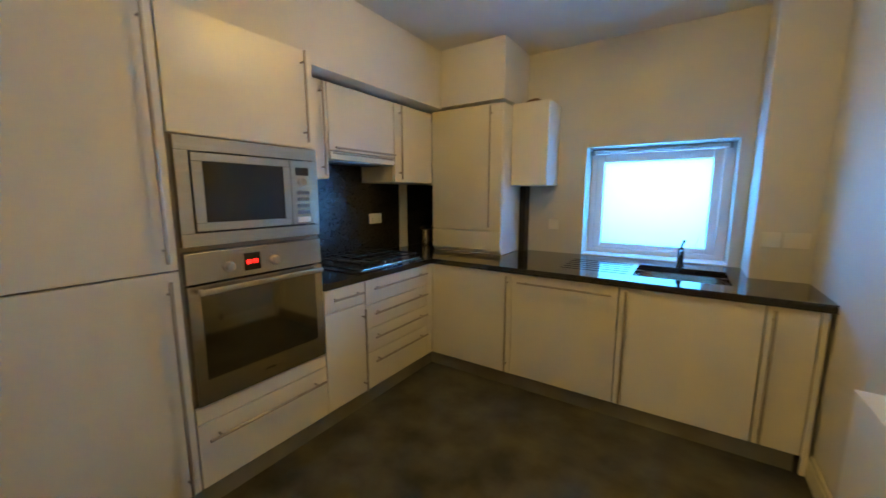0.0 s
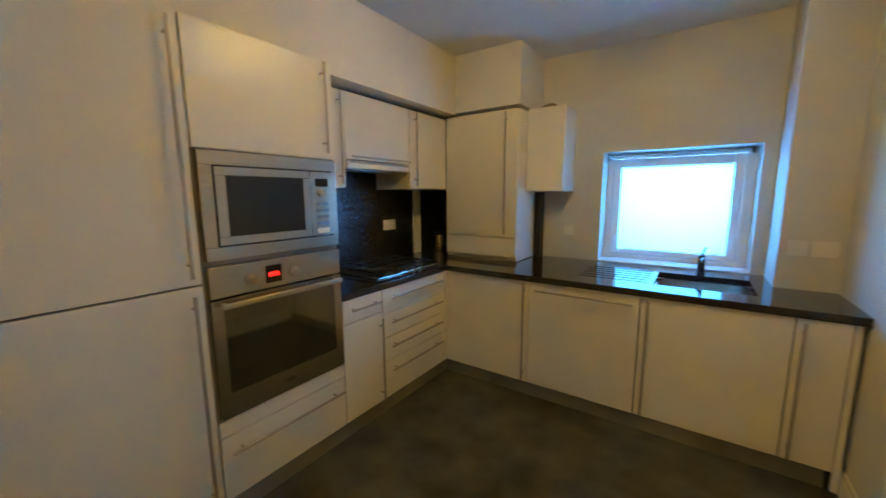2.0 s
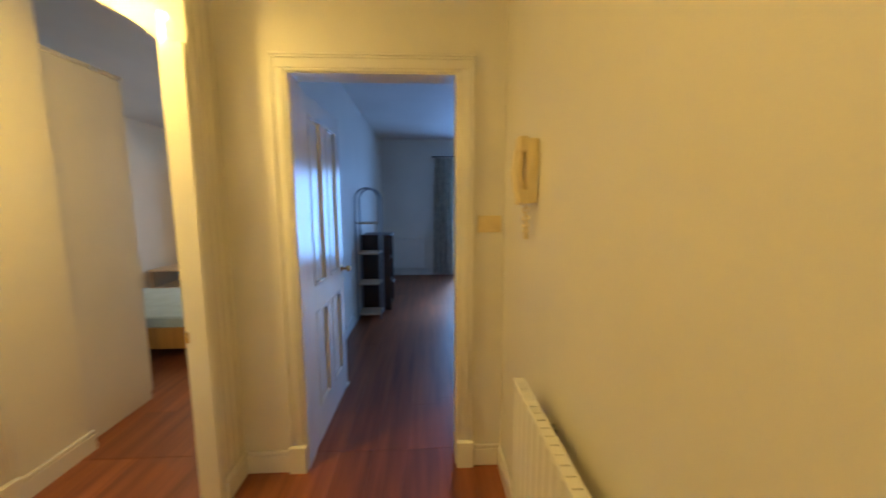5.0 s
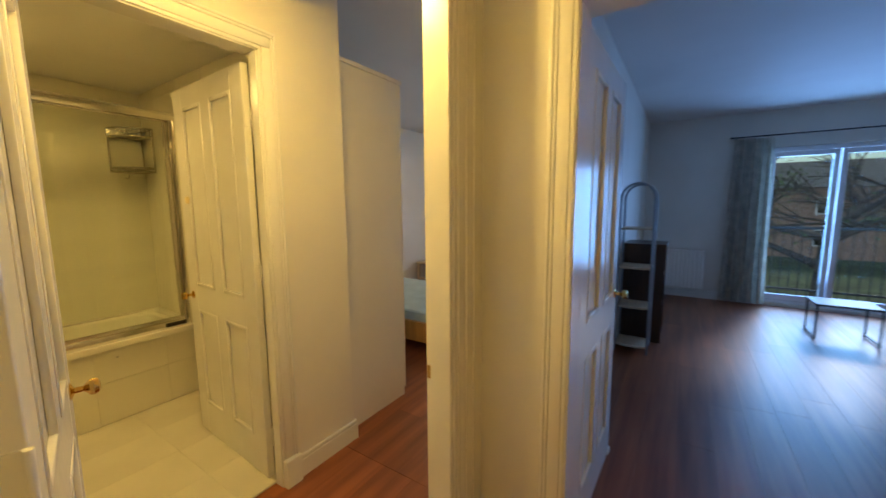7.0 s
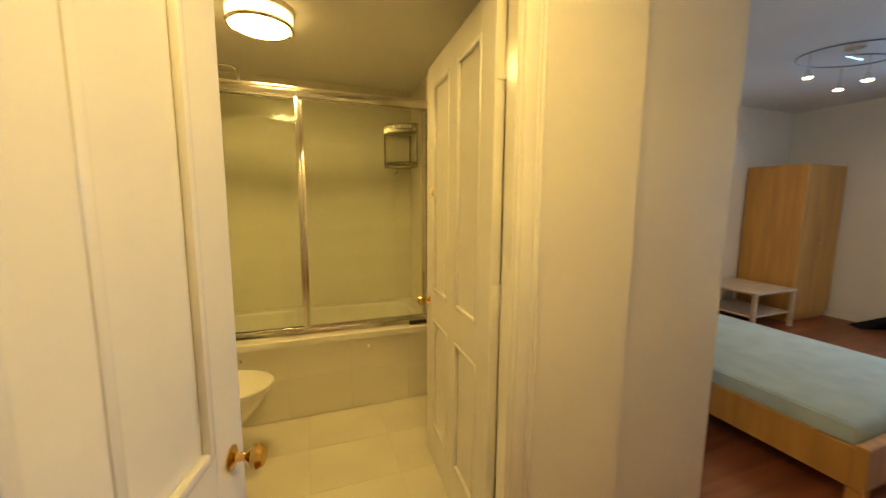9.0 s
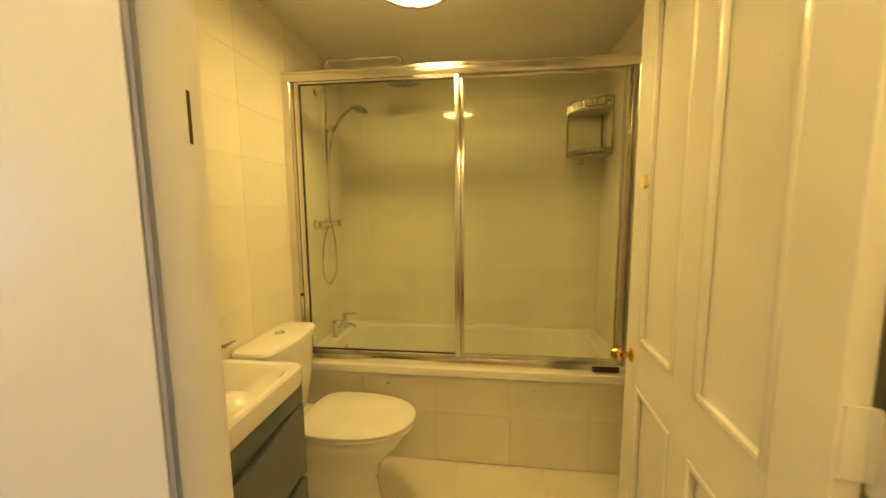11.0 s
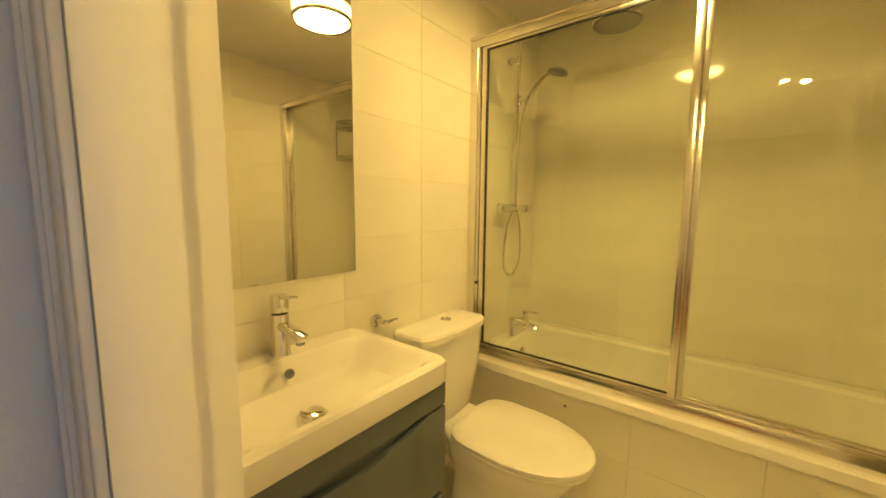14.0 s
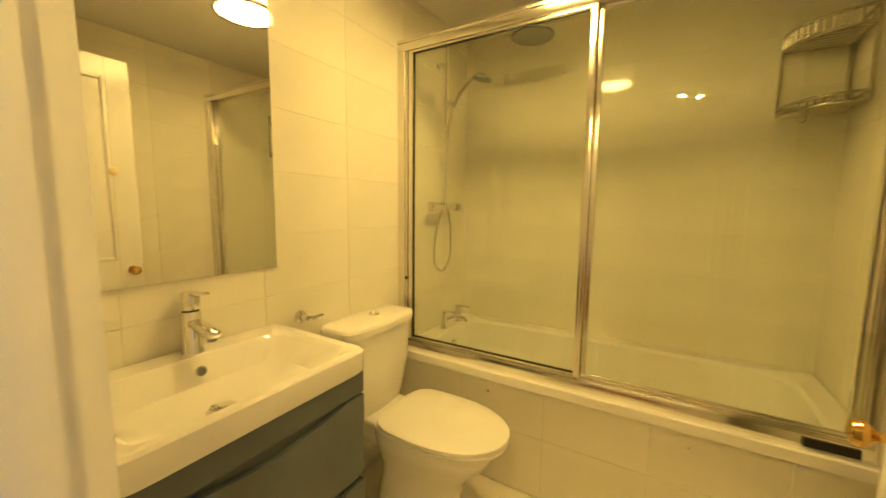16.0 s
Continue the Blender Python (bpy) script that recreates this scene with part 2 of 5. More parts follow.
def wall_x(name, y0, y1, x0, x1, z1, holes, material, label):
    bm = bmesh.new()
    at = y0
    for ya, yb, za, zb in sorted(holes):
        box(bm, x0, x1, at, ya, 0, z1)
        if za > 0:
            box(bm, x0, x1, ya, yb, 0, za)
        if zb < z1:
            box(bm, x0, x1, ya, yb, zb, z1)
        at = yb
    box(bm, x0, x1, at, y1, 0, z1)
    return structure(name, bm, material, label, "wall")


# ---- large structure ----
KC, HC, BC, LC = 2.515, 2.50, 2.36, 2.66      # ceiling heights: kitchen, hall, bathroom, living and bedroom
XO = -1.01                                     # fronts of the tall kitchen units
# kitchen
wall_y("wall_kitchen_window", -1.75, 1.35, 3.60, 3.92, KC, [(-0.08, 0.88, 0.875, 1.73)], WALL_DIM, "cream painted kitchen wall with a deep window recess")
wall_x("wall_kitchen_units", 0.29, 3.60, -1.75, -1.63, KC, [], WALL, "cream painted wall behind the kitchen units")
wall_x("wall_kitchen_radiator", -1.24, 3.60, 1.225, 1.35, KC, [], WALL_DIM, "cream painted side wall with a radiator")
wall_y("wall_kitchen_door", -1.465, 1.225, 0.245, 0.29, KC, [(0.285, 1.095, 0, 2.075)], WALL, "cream painted partition with the kitchen doorway")
structure("pier", bx(0.955, 1.225, 3.235, 3.60, 0, KC), WALL_DIM, "cream painted boxed pier beside the kitchen window", "wall")
structure("bulkhead_units", bx(-1.63, -1.15, 0.29, 3.11, 2.062, KC), WALL, "cream painted bulkhead above the wall cupboards", "wall")
structure("bulkhead_boiler", bx(-1.63, -0.582, 3.11, 3.60, 2.075, KC), WALL, "cream painted bulkhead above the boiler cupboard", "wall")
structure("floor_kitchen", bx(-1.63, 1.225, 0.285, 3.60, -0.08, 0.0), VINYL, "dark slate-look vinyl kitchen floor with mottling", "floor")
structure("ceiling_kitchen", bx(-1.75, 1.35, 0.245, 3.92, KC, KC + 0.1), CEIL, "off-white painted kitchen ceiling", "ceiling")
# hall
wall_x("wall_hall_living", -1.14, 0.245, -1.60, -1.465, LC, [(-0.827, 0.021, 0, 2.085)], GLOSSW, "glossy cream painted hall wall round the living room doorway")
structure("wall_return", bx(-1.60, -1.26, -1.25, -1.14, 0, LC), GLOSSW, "glossy cream painted return beside the bedroom doorway", "wall")
wall_y("wall_bathroom_door", -1.686, 0.330, -2.235, -2.135, LC, [(-1.246, -0.325, 0, 2.15)], WALL, "cream painted wall with the bathroom doorway")
structure("wall_passage", bx(-0.24, -0.14, -2.135, -1.24, 0, HC), WALL, "cream painted side wall of the passage", "wall")
structure("wall_hall_south", bx(-0.14, 1.225, -1.34, -1.24, 0, HC), WALL, "cream painted hall wall", "wall")
structure("floor_hall", bx(-1.60, 1.225, -2.20, 0.285, -0.08, 0.0), WOODF, "glossy red-brown laminate hall floor", "floor")
structure("ceiling_hall", bx(-1.465, 1.225, -2.135, 0.245, HC, HC + 0.1), CEIL, "off-white painted hall ceiling", "ceiling")
# living room
wall_y("wall_living_left", -6.90, -1.60, -1.14, -1.03, LC, [], WALL, "white painted living room side wall")
wall_x("wall_living_window", -4.50, 3.2, -7.02, -6.90, LC, [(0.38, 1.85, 0.04, 2.17), (-2.55, -1.35, 0.75, 2.1)], WALL, "white painted end wall with a glazed balcony door")
wall_y("wall_living_far_side", -6.90, -1.60, 3.1, 3.2, LC, [], WALL, "white painted living room wall")
wall_x("wall_living_back", 0.245, 3.1, -1.80, -1.75, LC, [], WALL, "white painted wall")
structure("floor_living", bx(-6.90, -1.60, -1.03, 3.1, -0.08, 0.0), WOODF, "glossy dark red-brown laminate living room floor", "floor")
structure("ceiling_living", bx(-7.02, -1.465, -4.5, 3.2, LC, LC + 0.1), CEIL, "white painted ceiling", "ceiling")
# bedroom
wall_y("wall_bedroom_side", -6.90, -1.586, -4.50, -4.40, LC, [], WALL, "white painted bedroom side wall")
structure("wall_bedroom_bathroom", bx(-1.686, -1.586, -4.40, -2.235, 0, LC), WALL, "white painted partition behind the wardrobe", "wall")
structure("floor_bedroom", bx(-6.90, -1.60, -4.40, -1.14, -0.08, 0.0), WOODF, "glossy red-brown laminate bedroom floor", "floor")
# bathroom
structure("wall_bathroom_basin", bx(0.330, 0.45, -4.48, -2.135, 0, LC), GROUT, "tiled bathroom wall behind the basin", "wall")
structure("wall_bathroom_back", bx(-1.586, 0.330, -4.48, -4.3495, 0, LC), GROUT, "tiled wall behind the bath", "wall")
structure("wall_bathroom_right", bx(-1.586, -1.489, -4.3495, -2.235, 0, LC), GROUT, "tiled bathroom side wall at the foot of the bath", "wall")
structure("floor_bathroom", bx(-1.489, 0.330, -4.3495, -2.20, -0.08, 0.0075), TILEF, "glossy pale cream tiled bathroom floor", "floor")
structure("ceiling_bathroom", bx(-1.489, 0.330, -4.3495, -2.235, BC, BC + 0.1), CEIL, "off-white painted bathroom ceiling", "ceiling")

# ---- kitchen ----
def bar(parent, a, b, out, r=0.0068, label="slim brushed steel bar handle"):
    """A bar handle from a to b, standing off its door along out, on two short posts."""
    a, b, out = Vector(a), Vector(b), Vector(out)
    bm = bmesh.new()
    cyl(bm, a + out, b + out, r, n=12)
    d = (b - a).normalized() * min(0.05, (b - a).length * 0.12)
    cyl(bm, a + d, a + d + out, r * 0.7, n=8)
    cyl(bm, b - d, b - d + out, r * 0.7, n=8)
    return part("handle", bm, STEELH, parent, label, smooth=True)


OUTX, OUTY = (0.036, 0, 0), (0, -0.036, 0)
G = 0.002


def front_x(name, parent, y0, y1, z0, z1, x=XO, handle=None):
    """A door or drawer front facing +x; handle: two (y, z) ends."""
    p = part(name, bx(x - 0.019, x, y0 + G, y1 - G, z0 + G, z1 - G, 0.0018, 2), CAB, parent)
    if handle:
        (ya, za), (yb, zb) = handle
        bar(p, (x, ya, za), (x, yb, zb), OUTX)
    return p


def front_y(name, parent, x0, x1, z0, z1, y, handle=None):
    p = part(name, bx(x0 + G, x1 - G, y, y + 0.019, z0 + G, z1 - G, 0.0018, 2), CAB, parent)
    if handle:
        (xa, za), (xb, zb) = handle
        bar(p, (xa, y, za), (xb, y, zb), OUTY)
    return p


UNITS = "fitted kitchen units"
CX = XO - 0.021          # fronts of the carcasses
u = thing("fridge_cabinet", (-1.32, 0.75, 0), "tall cream cabinet housing a fridge freezer, both doors shut", "cabinet", UNITS)
part("body", bx(-1.62, CX, 0.40, 1.064, 0.10, 2.058), CABGAP, u)
part("end_panel", bx(-1.62, XO - 0.003, 0.293, 0.397, 0.0, 2.058), CAB, u)
front_x("upper_door", u, 0.40, 1.064, 1.066, 2.058, handle=((1.018, 1.10), (1.018, 2.02)))
front_x("lower_door", u, 0.40, 1.064, 0.10, 1.062, handle=((1.018, 0.13), (1.018, 1.03)))
u = thing("oven_cabinet", (-1.32, 1.40, 0), "tall cream cabinet with built-in oven and microwave", "cabinet", UNITS)
bm = bx(-1.62, CX, 1.068, 1.086, 0.10, 2.058)
box(bm, -1.62, CX, 1.712, 1.732, 0.10, 2.058)
box(bm, -1.62, -1.60, 1.086, 1.712, 0.10, 2.058)
for z in (0.10, 0.455, 1.130, 1.588, 2.040):
    box(bm, -1.60, CX, 1.086, 1.712, z, z + 0.017)
part("body", bm, CABGAP, u)
front_x("top_door", u, 1.068, 1.732, 1.590, 2.058, handle=((1.665, 1.615), (1.665, 2.045)))
front_x("filler_panel", u, 1.068, 1.732, 0.395, 0.470)
front_x("drawer_front", u, 1.068, 1.732, 0.10, 0.393, handle=((1.10, 0.325), (1.70, 0.325)))

# built-in oven
OVX = XO + 0.012
o = thing("oven", (-1.2, 1.40, 0.473), "stainless steel built-in electric oven with dark glass door", "oven")
part("casing", bx(-1.56, XO - 0.03, 1.10, 1.70, 0.480, 1.120), BLACK, o)
pnl = part("control_panel", bx(XO - 0.025, OVX, 1.080, 1.722, 0.998, 1.127, 0.003, 2), STEEL, o)
for ky in (1.245, 1.455):
    k = lathe(bmesh.new(), Matrix.Translation((OVX, ky, 1.052)) @ Matrix.Rotation(radians(90), 4, "Y"), [(0.024, 0.0), (0.024, 0.004), (0.019, 0.006), (0.018, 0.024), (0.015, 0.027)])
    part("knob", k, STEELH, pnl, "round steel control knob", smooth=True)
part("display", bx(OVX, OVX + 0.002, 1.312, 1.386, 1.022, 1.100), BLACKGL, pnl, "black clock display")
RED = glow("red_digits", (1.0, 0.03, 0.02), 3.0)
for i, dy in enumerate((0.0, 0.012, 0.028, 0.040)):
    bm = bmesh.new()
    y = 1.324 + dy
    for ya, yb, za, zb in ((0, 0.008, 1.068, 1.070), (0, 0.008, 1.060, 1.062), (0, 0.008, 1.052, 1.054), (0, 0.0018, 1.052, 1.070), (0.0062, 0.008, 1.052, 1.070)):
        box(bm, OVX + 0.002, OVX + 0.003, y + ya, y + yb, za, zb)
    part("digit", bm, RED, pnl, "lit red clock digit")
dr = bx(XO - 0.025, OVX, 1.080, 1.722, 0.945, 0.990)
od = part("door", dr, STEEL, o)
part("rail", bx(XO - 0.025, OVX, 1.080, 1.722, 0.478, 0.585), STEEL, od)
for ya in (1.080, 1.677):
    part("stile", bx(XO - 0.025, OVX, ya, ya + 0.045, 0.585, 0.945), STEEL, od)
part("glass", bx(XO - 0.022, OVX - 0.001, 1.125, 1.677, 0.585, 0.945), OVENGL, od, "dark reflective oven glass")
bm = bx(OVX + 0.030, OVX + 0.045, 1.105, 1.700, 0.955, 0.980, 0.006, 3)
box(bm, OVX, OVX + 0.032, 1.115, 1.133, 0.958, 0.977, 0.003)
box(bm, OVX, OVX + 0.032, 1.672, 1.690, 0.958, 0.977, 0.003)
part("handle", bm, STEELH, od, "broad polished steel oven handle", smooth=True)
part("badge", bx(OVX, OVX + 0.0008, 1.375, 1.425, 0.527, 0.535), BLACK, od)

# built-in microwave
m_ = thing("microwave", (-1.2, 1.40, 1.149), "stainless steel built-in microwave with dark window", "microwave")
part("casing", bx(-1.45, XO - 0.03, 1.13, 1.67, 1.155, 1.560), BLACK, m_)
fr = bx(XO - 0.02, OVX, 1.080, 1.722, 1.528, 1.584, 0.002)
box(fr, XO - 0.02, OVX, 1.080, 1.722, 1.150, 1.205, 0.002)
box(fr, XO - 0.02, OVX, 1.080, 1.128, 1.205, 1.528)
box(fr, XO - 0.02, OVX, 1.690, 1.722, 1.205, 1.528)
part("trim_frame", fr, STEEL, m_)
dr = bx(XO - 0.02, OVX + 0.008, 1.133, 1.560, 1.488, 1.523, 0.002)
box(dr, XO - 0.02, OVX + 0.008, 1.133, 1.560, 1.210, 1.246, 0.002)
box(dr, XO - 0.02, OVX + 0.008, 1.133, 1.172, 1.246, 1.488)
box(dr, XO - 0.02, OVX + 0.008, 1.523, 1.560, 1.246, 1.488)
md = part("door", dr, STEEL, m_)
part("window", bx(XO - 0.018, OVX + 0.005, 1.172, 1.523, 1.246, 1.488), BLACKGL, md, "black microwave window")
cp = part("control_panel", bx(XO - 0.02, OVX + 0.008, 1.563, 1.686, 1.210, 1.523, 0.002), STEEL, m_)
part("display", bx(OVX + 0.008, OVX + 0.010, 1.590, 1.662, 1.452, 1.490), BLACKGL, cp)
k = lathe(bmesh.new(), Matrix.Translation((OVX + 0.008, 1.624, 1.420)) @ Matrix.Rotation(radians(90), 4, "Y"), [(0.018, 0), (0.017, 0.014), (0.014, 0.017)])
part("dial", k, STEELH, cp, smooth=True)
for i in range(4):
    part("button", bx(OVX + 0.008, OVX + 0.0105, 1.592, 1.660, 1.262 + i * 0.032, 1.280 + i * 0.032, 0.002), GREYM, cp)
part("open_button", bx(OVX + 0.008, OVX + 0.011, 1.590, 1.664, 1.222, 1.248, 0.002), PLASTIC, cp, "pale door release button")

u = thing("base_cabinet", (-1.32, 1.89, 0), "narrow cream base cabinet with a drawer over a door", "cabinet", UNITS)
part("body", bx(-1.62, CX, 1.736, 2.046, 0.10, 0.828), CABGAP, u)
front_x("drawer_front", u, 1.736, 2.046, 0.690, 0.828, handle=((1.78, 0.768), (2.01, 0.768)))
front_x("door", u, 1.736, 2.046, 0.10, 0.688, handle=((2.015, 0.12), (2.015, 0.66)))
u = thing("drawer_cabinet", (-1.32, 2.37, 0), "cream base cabinet of four drawers under the hob", "cabinet", UNITS)
part("body", bx(-1.62, CX, 2.050, 2.70, 0.10, 0.828), CABGAP, u)
for z0, z1 in ((0.668, 0.828), (0.508, 0.666), (0.348, 0.506), (0.10, 0.346)):
    front_x("drawer_front", u, 2.05, 2.70, z0, z1, handle=((2.10, z1 - 0.058), (2.66, z1 - 0.058)))
front_x("corner_post", u, 2.70, 2.764, 0.10, 0.828)
BY = 2.765
u = thing("corner_cabinet", (-0.7, 3.15, 0), "cream corner base cabinet with a shut door", "cabinet", UNITS)
part("body", bx(-1.0, -0.340, BY + 0.021, 3.58, 0.10, 0.828), CABGAP, u)
front_y("corner_filler", u, XO - 0.004, -0.985, 0.10, 0.828, BY)
front_y("door", u, -0.985, -0.336, 0.10, 0.828, BY, handle=((-0.366, 0.125), (-0.366, 0.812)))
u = thing("dishwasher_cabinet", (0.0, 3.15, 0), "cream fronted built-in dishwasher with a horizontal handle", "dishwasher", UNITS)
part("body", bx(-0.334, 0.328, BY + 0.021, 3.58, 0.10, 0.828), CABGAP, u)
front_y("door", u, -0.336, 0.330, 0.10, 0.828, BY, handle=((-0.285, 0.775), (0.295, 0.775)))
u = thing("sink_cabinet", (0.64, 3.15, 0), "cream base cabinet under the sink with a shut door", "cabinet", UNITS)
part("body", bx(0.334, 0.982, BY + 0.021, 3.23, 0.10, 0.66), CABGAP, u)
front_y("door", u, 0.332, 0.984, 0.10, 0.828, BY, handle=((0.371, 0.125), (0.371, 0.812)))
u = thing("end_cabinet", (1.08, 3.0, 0), "narrow cream base cabinet at the end of the run", "cabinet", UNITS)
part("body", bx(0.988, 1.205, BY + 0.021, 3.23, 0.10, 0.828), CABGAP, u)
front_y("door", u, 0.986, 1.177, 0.10, 0.828, BY, handle=((1.014, 0.125), (1.014, 0.812)))
front_y("end_panel", u, 1.179, 1.207, 0.0, 0.828, BY)
pl = thing("plinth", (-0.2, 2.3, 0), "brushed steel kickboard under the kitchen units", "plinth", kind="structure")
part("kickboard", bx(XO - 0.034, XO - 0.018, 0.40, 2.783, 0.0, 0.098), PLINTH, pl)
part("kickboard", bx(XO - 0.018, 1.160, 2.785, 2.801, 0.0, 0.098), PLINTH, pl)

# worktop with a cut-out for the sink
w = thing("worktop", (-0.2, 2.9, 0.83), "polished black granite worktop in an L shape", "worktop")
SX0, SX1, SY0, SY1 = 0.375, 0.860, 2.93, 3.36
bm = bx(-1.628, -1.0, 1.736, 2.745, 0.83, 0.87, 0.003, 2)
part("slab", bm, GRANITE, w)
bm = bx(-1.628, SX0, 2.745, 3.598, 0.83, 0.87, 0.003, 2)
part("slab", bm, GRANITE, w)
for xa, xb, ya, yb in ((SX0, SX1, 2.745, SY0), (SX0, SX1, SY1, 3.598), (SX1, 0.953, 2.745, 3.598), (0.953, 1.222, 2.745, 3.233)):
    part("slab", bx(xa, xb, ya, yb, 0.83, 0.87), GRANITE, w)
for i in range(6):
    part("groove", bx(-0.07, 0.34, 2.96 + i * 0.075, 2.972 + i * 0.075, 0.8702, 0.8722, 0.001), GRANITE, w, "raised drainer rib")
sk = thing("sink", (0.62, 3.15, 0.69), "undermounted stainless steel sink bowl", "sink")


def ring(cx, cy, rx, ry, p, n=40):
    """A rounded rectangle as a superellipse."""
    out = []
    for k in range(n):
        a = 2 * math.pi * k / n
        c, s = math.cos(a), math.sin(a)
        out.append((cx + rx * math.copysign(abs(c) ** (2 / p), c), cy + ry * math.copysign(abs(s) ** (2 / p), s)))
    return out


def bowl(bm, rings):
    """Skin closed rings of (outline, z) one into the next; the last one is capped."""
    made = [[bm.verts.new((x, y, z)) for x, y in o] for o, z in rings]
    for lo, hi in zip(made, made[1:]):
        n = len(lo)
        for k in range(n):
            bm.faces.new((lo[k], lo[(k + 1) % n], hi[(k + 1) % n], hi[k]))
    bm.faces.new(made[-1])
    return bm


scx, scy = (SX0 + SX1) / 2, (SY0 + SY1) / 2
part("bowl", bowl(bmesh.new(), [(ring(scx, scy, 0.252, 0.225, 7), 0.829), (ring(scx, scy, 0.236, 0.209, 7), 0.829), (ring(scx, scy, 0.230, 0.203, 6), 0.715), (ring(scx, scy, 0.20, 0.175, 5), 0.690)]), STEEL, sk, smooth=True)
part("waste", lathe(bmesh.new(), Matrix.Translation((scx, scy, 0.690)), [(0.045, 0), (0.042, 0.004), (0.02, 0.003)]), CHROME, sk, smooth=True)
tp = thing("kitchen_tap", (0.61, 3.45, 0.87), "dark steel single-lever kitchen mixer tap", "tap")
DSTEEL = mat("dark_steel", (0.12, 0.12, 0.13), 0.25, 1.0)
part("body", lathe(bmesh.new(), Matrix.Translation((0.61, 3.45, 0.87)), [(0.027, 0), (0.027, 0.006), (0.021, 0.012), (0.020, 0.12), (0.016, 0.125)]), DSTEEL, tp, smooth=True)
part("spout", tube(bmesh.new(), [(0.61, 3.45, 0.945), (0.612, 3.40, 0.972), (0.614, 3.34, 0.985), (0.615, 3.30, 0.980), (0.615, 3.285, 0.962)], 0.012), DSTEEL, tp, smooth=True)
part("lever", tube(bmesh.new(), [(0.61, 3.45, 0.99), (0.615, 3.43, 1.02), (0.625, 3.40, 1.052)], 0.008), DSTEEL, tp, smooth=True)

# hob
h = thing("gas_hob", (-1.34, 2.42, 0.87), "stainless steel gas hob with black pan supports", "hob")
part("tray", bx(-1.60, -1.085, 2.10, 2.72, 0.8705, 0.880, 0.004, 2), STEEL, h)
for bxx, byy, br in ((-1.22, 2.26, 0.034), (-1.22, 2.56, 0.046), (-1.47, 2.26, 0.046), (-1.47, 2.56, 0.034)):
    part("burner", lathe(bmesh.new(), Matrix.Translation((bxx, byy, 0.880)), [(br * 1.3, 0), (br * 1.3, 0.006), (br, 0.008), (br, 0.016), (br * 0.9, 0.019)]), BLACK, h, smooth=True)
for y0, y1 in ((2.125, 2.405), (2.415, 2.695)):
    o_ = [(-1.58, y0), (-1.115, y0), (-1.115, y1), (-1.58, y1), (-1.58, y0)]
    sup = part("pan_support", tube(bmesh.new(), [(x, y, 0.908) for x, y in o_], 0.006, 6), BLACK, h)
    for x in (-1.47, -1.35, -1.22):
        part("cross_bar", bx(x - 0.005, x + 0.005, y0, y1, 0.903, 0.914), BLACK, sup)
    part("cross_bar", bx(-1.58, -1.115, (y0 + y1) / 2 - 0.005, (y0 + y1) / 2 + 0.005, 0.9025, 0.9135), BLACK, sup)
    for x in (-1.58, -1.115):
        for y in (y0, y1):
            part("foot", bx(x - 0.005, x + 0.005, y - 0.005, y + 0.005, 0.880, 0.905), BLACK, sup)
for i in range(4):
    part("knob", lathe(bmesh.new(), Matrix.Translation((-1.112, 2.33 + i * 0.06, 0.880)), [(0.019, 0), (0.017, 0.018), (0.014, 0.020)], 16), BLACK, h, smooth=True)

# splashback and sockets
s = thing("splashback", (-1.62, 2.4, 0.87), "glossy black glass splashback behind the hob", "splashback")
part("panel", bx(-1.629, -1.618, 1.736, 2.02, 0.871, 1.453), SPLASH, s)
part("panel", bx(-1.629, -1.617, 2.022, 2.638, 0.871, 2.03), SPLASH, s)
part("panel", bx(-1.629, -1.618, 2.640, 3.595, 0.871, 1.453), SPLASH, s)
s2 = thing("splashback_upstand", (-1.4, 3.59, 0.87), "black glass splashback strip in the corner", "splashback")
part("panel", bx(-1.615, -1.262, 3.586, 3.598, 0.871, 1.453), SPLASH, s2)
s2 = thing("dark_strip", (-0.58, 3.59, 0.87), "narrow black upright strip beside the boiler cupboard", "panel")
part("panel", bx(-0.594, -0.540, 3.50, 3.598, 0.871, 1.430, 0.002), BLACK, s2)


def socket(name, label, origin, right, outw, wd, ht, gangs, material=PLASTIC, rocker=True):
    """A wall plate at origin; right and outw are unit axes."""
    o_, r_, n_ = Vector(origin), Vector(right), Vector(outw)
    t = thing(name, origin, label, "socket" if not rocker else "switch")
    m = Matrix((r_, Vector((0, 0, 1)), n_)).transposed().to_4x4()
    m.translation = o_
    bm = bx(-wd / 2, wd / 2, -ht / 2, ht / 2, 0, 0.009, 0.003, 2)
    bm.transform(m)
    p = part("plate", bm, material, t, smooth=True)
    for g in range(gangs):
        cx = (g - (gangs - 1) / 2) * wd / gangs
        bm = bx(cx - 0.009, cx + 0.009, -0.014 if rocker else 0.012, 0.014 if rocker else 0.030, 0.009, 0.013, 0.0015)
        bm.transform(m)
        part("rocker", bm, material, p)
        if not rocker:
            bm = bmesh.new()
            for sx, sy, sw, sh in ((0, -0.002, 0.004, 0.009), (-0.011, -0.020, 0.007, 0.004), (0.011, -0.020, 0.007, 0.004)):
                box(bm, cx + sx - sw / 2, cx + sx + sw / 2, sy - sh / 2, sy + sh / 2, 0.009, 0.0096)
            bm.transform(m)
            part("pin_hole", bm, BLACK, p)
    return t


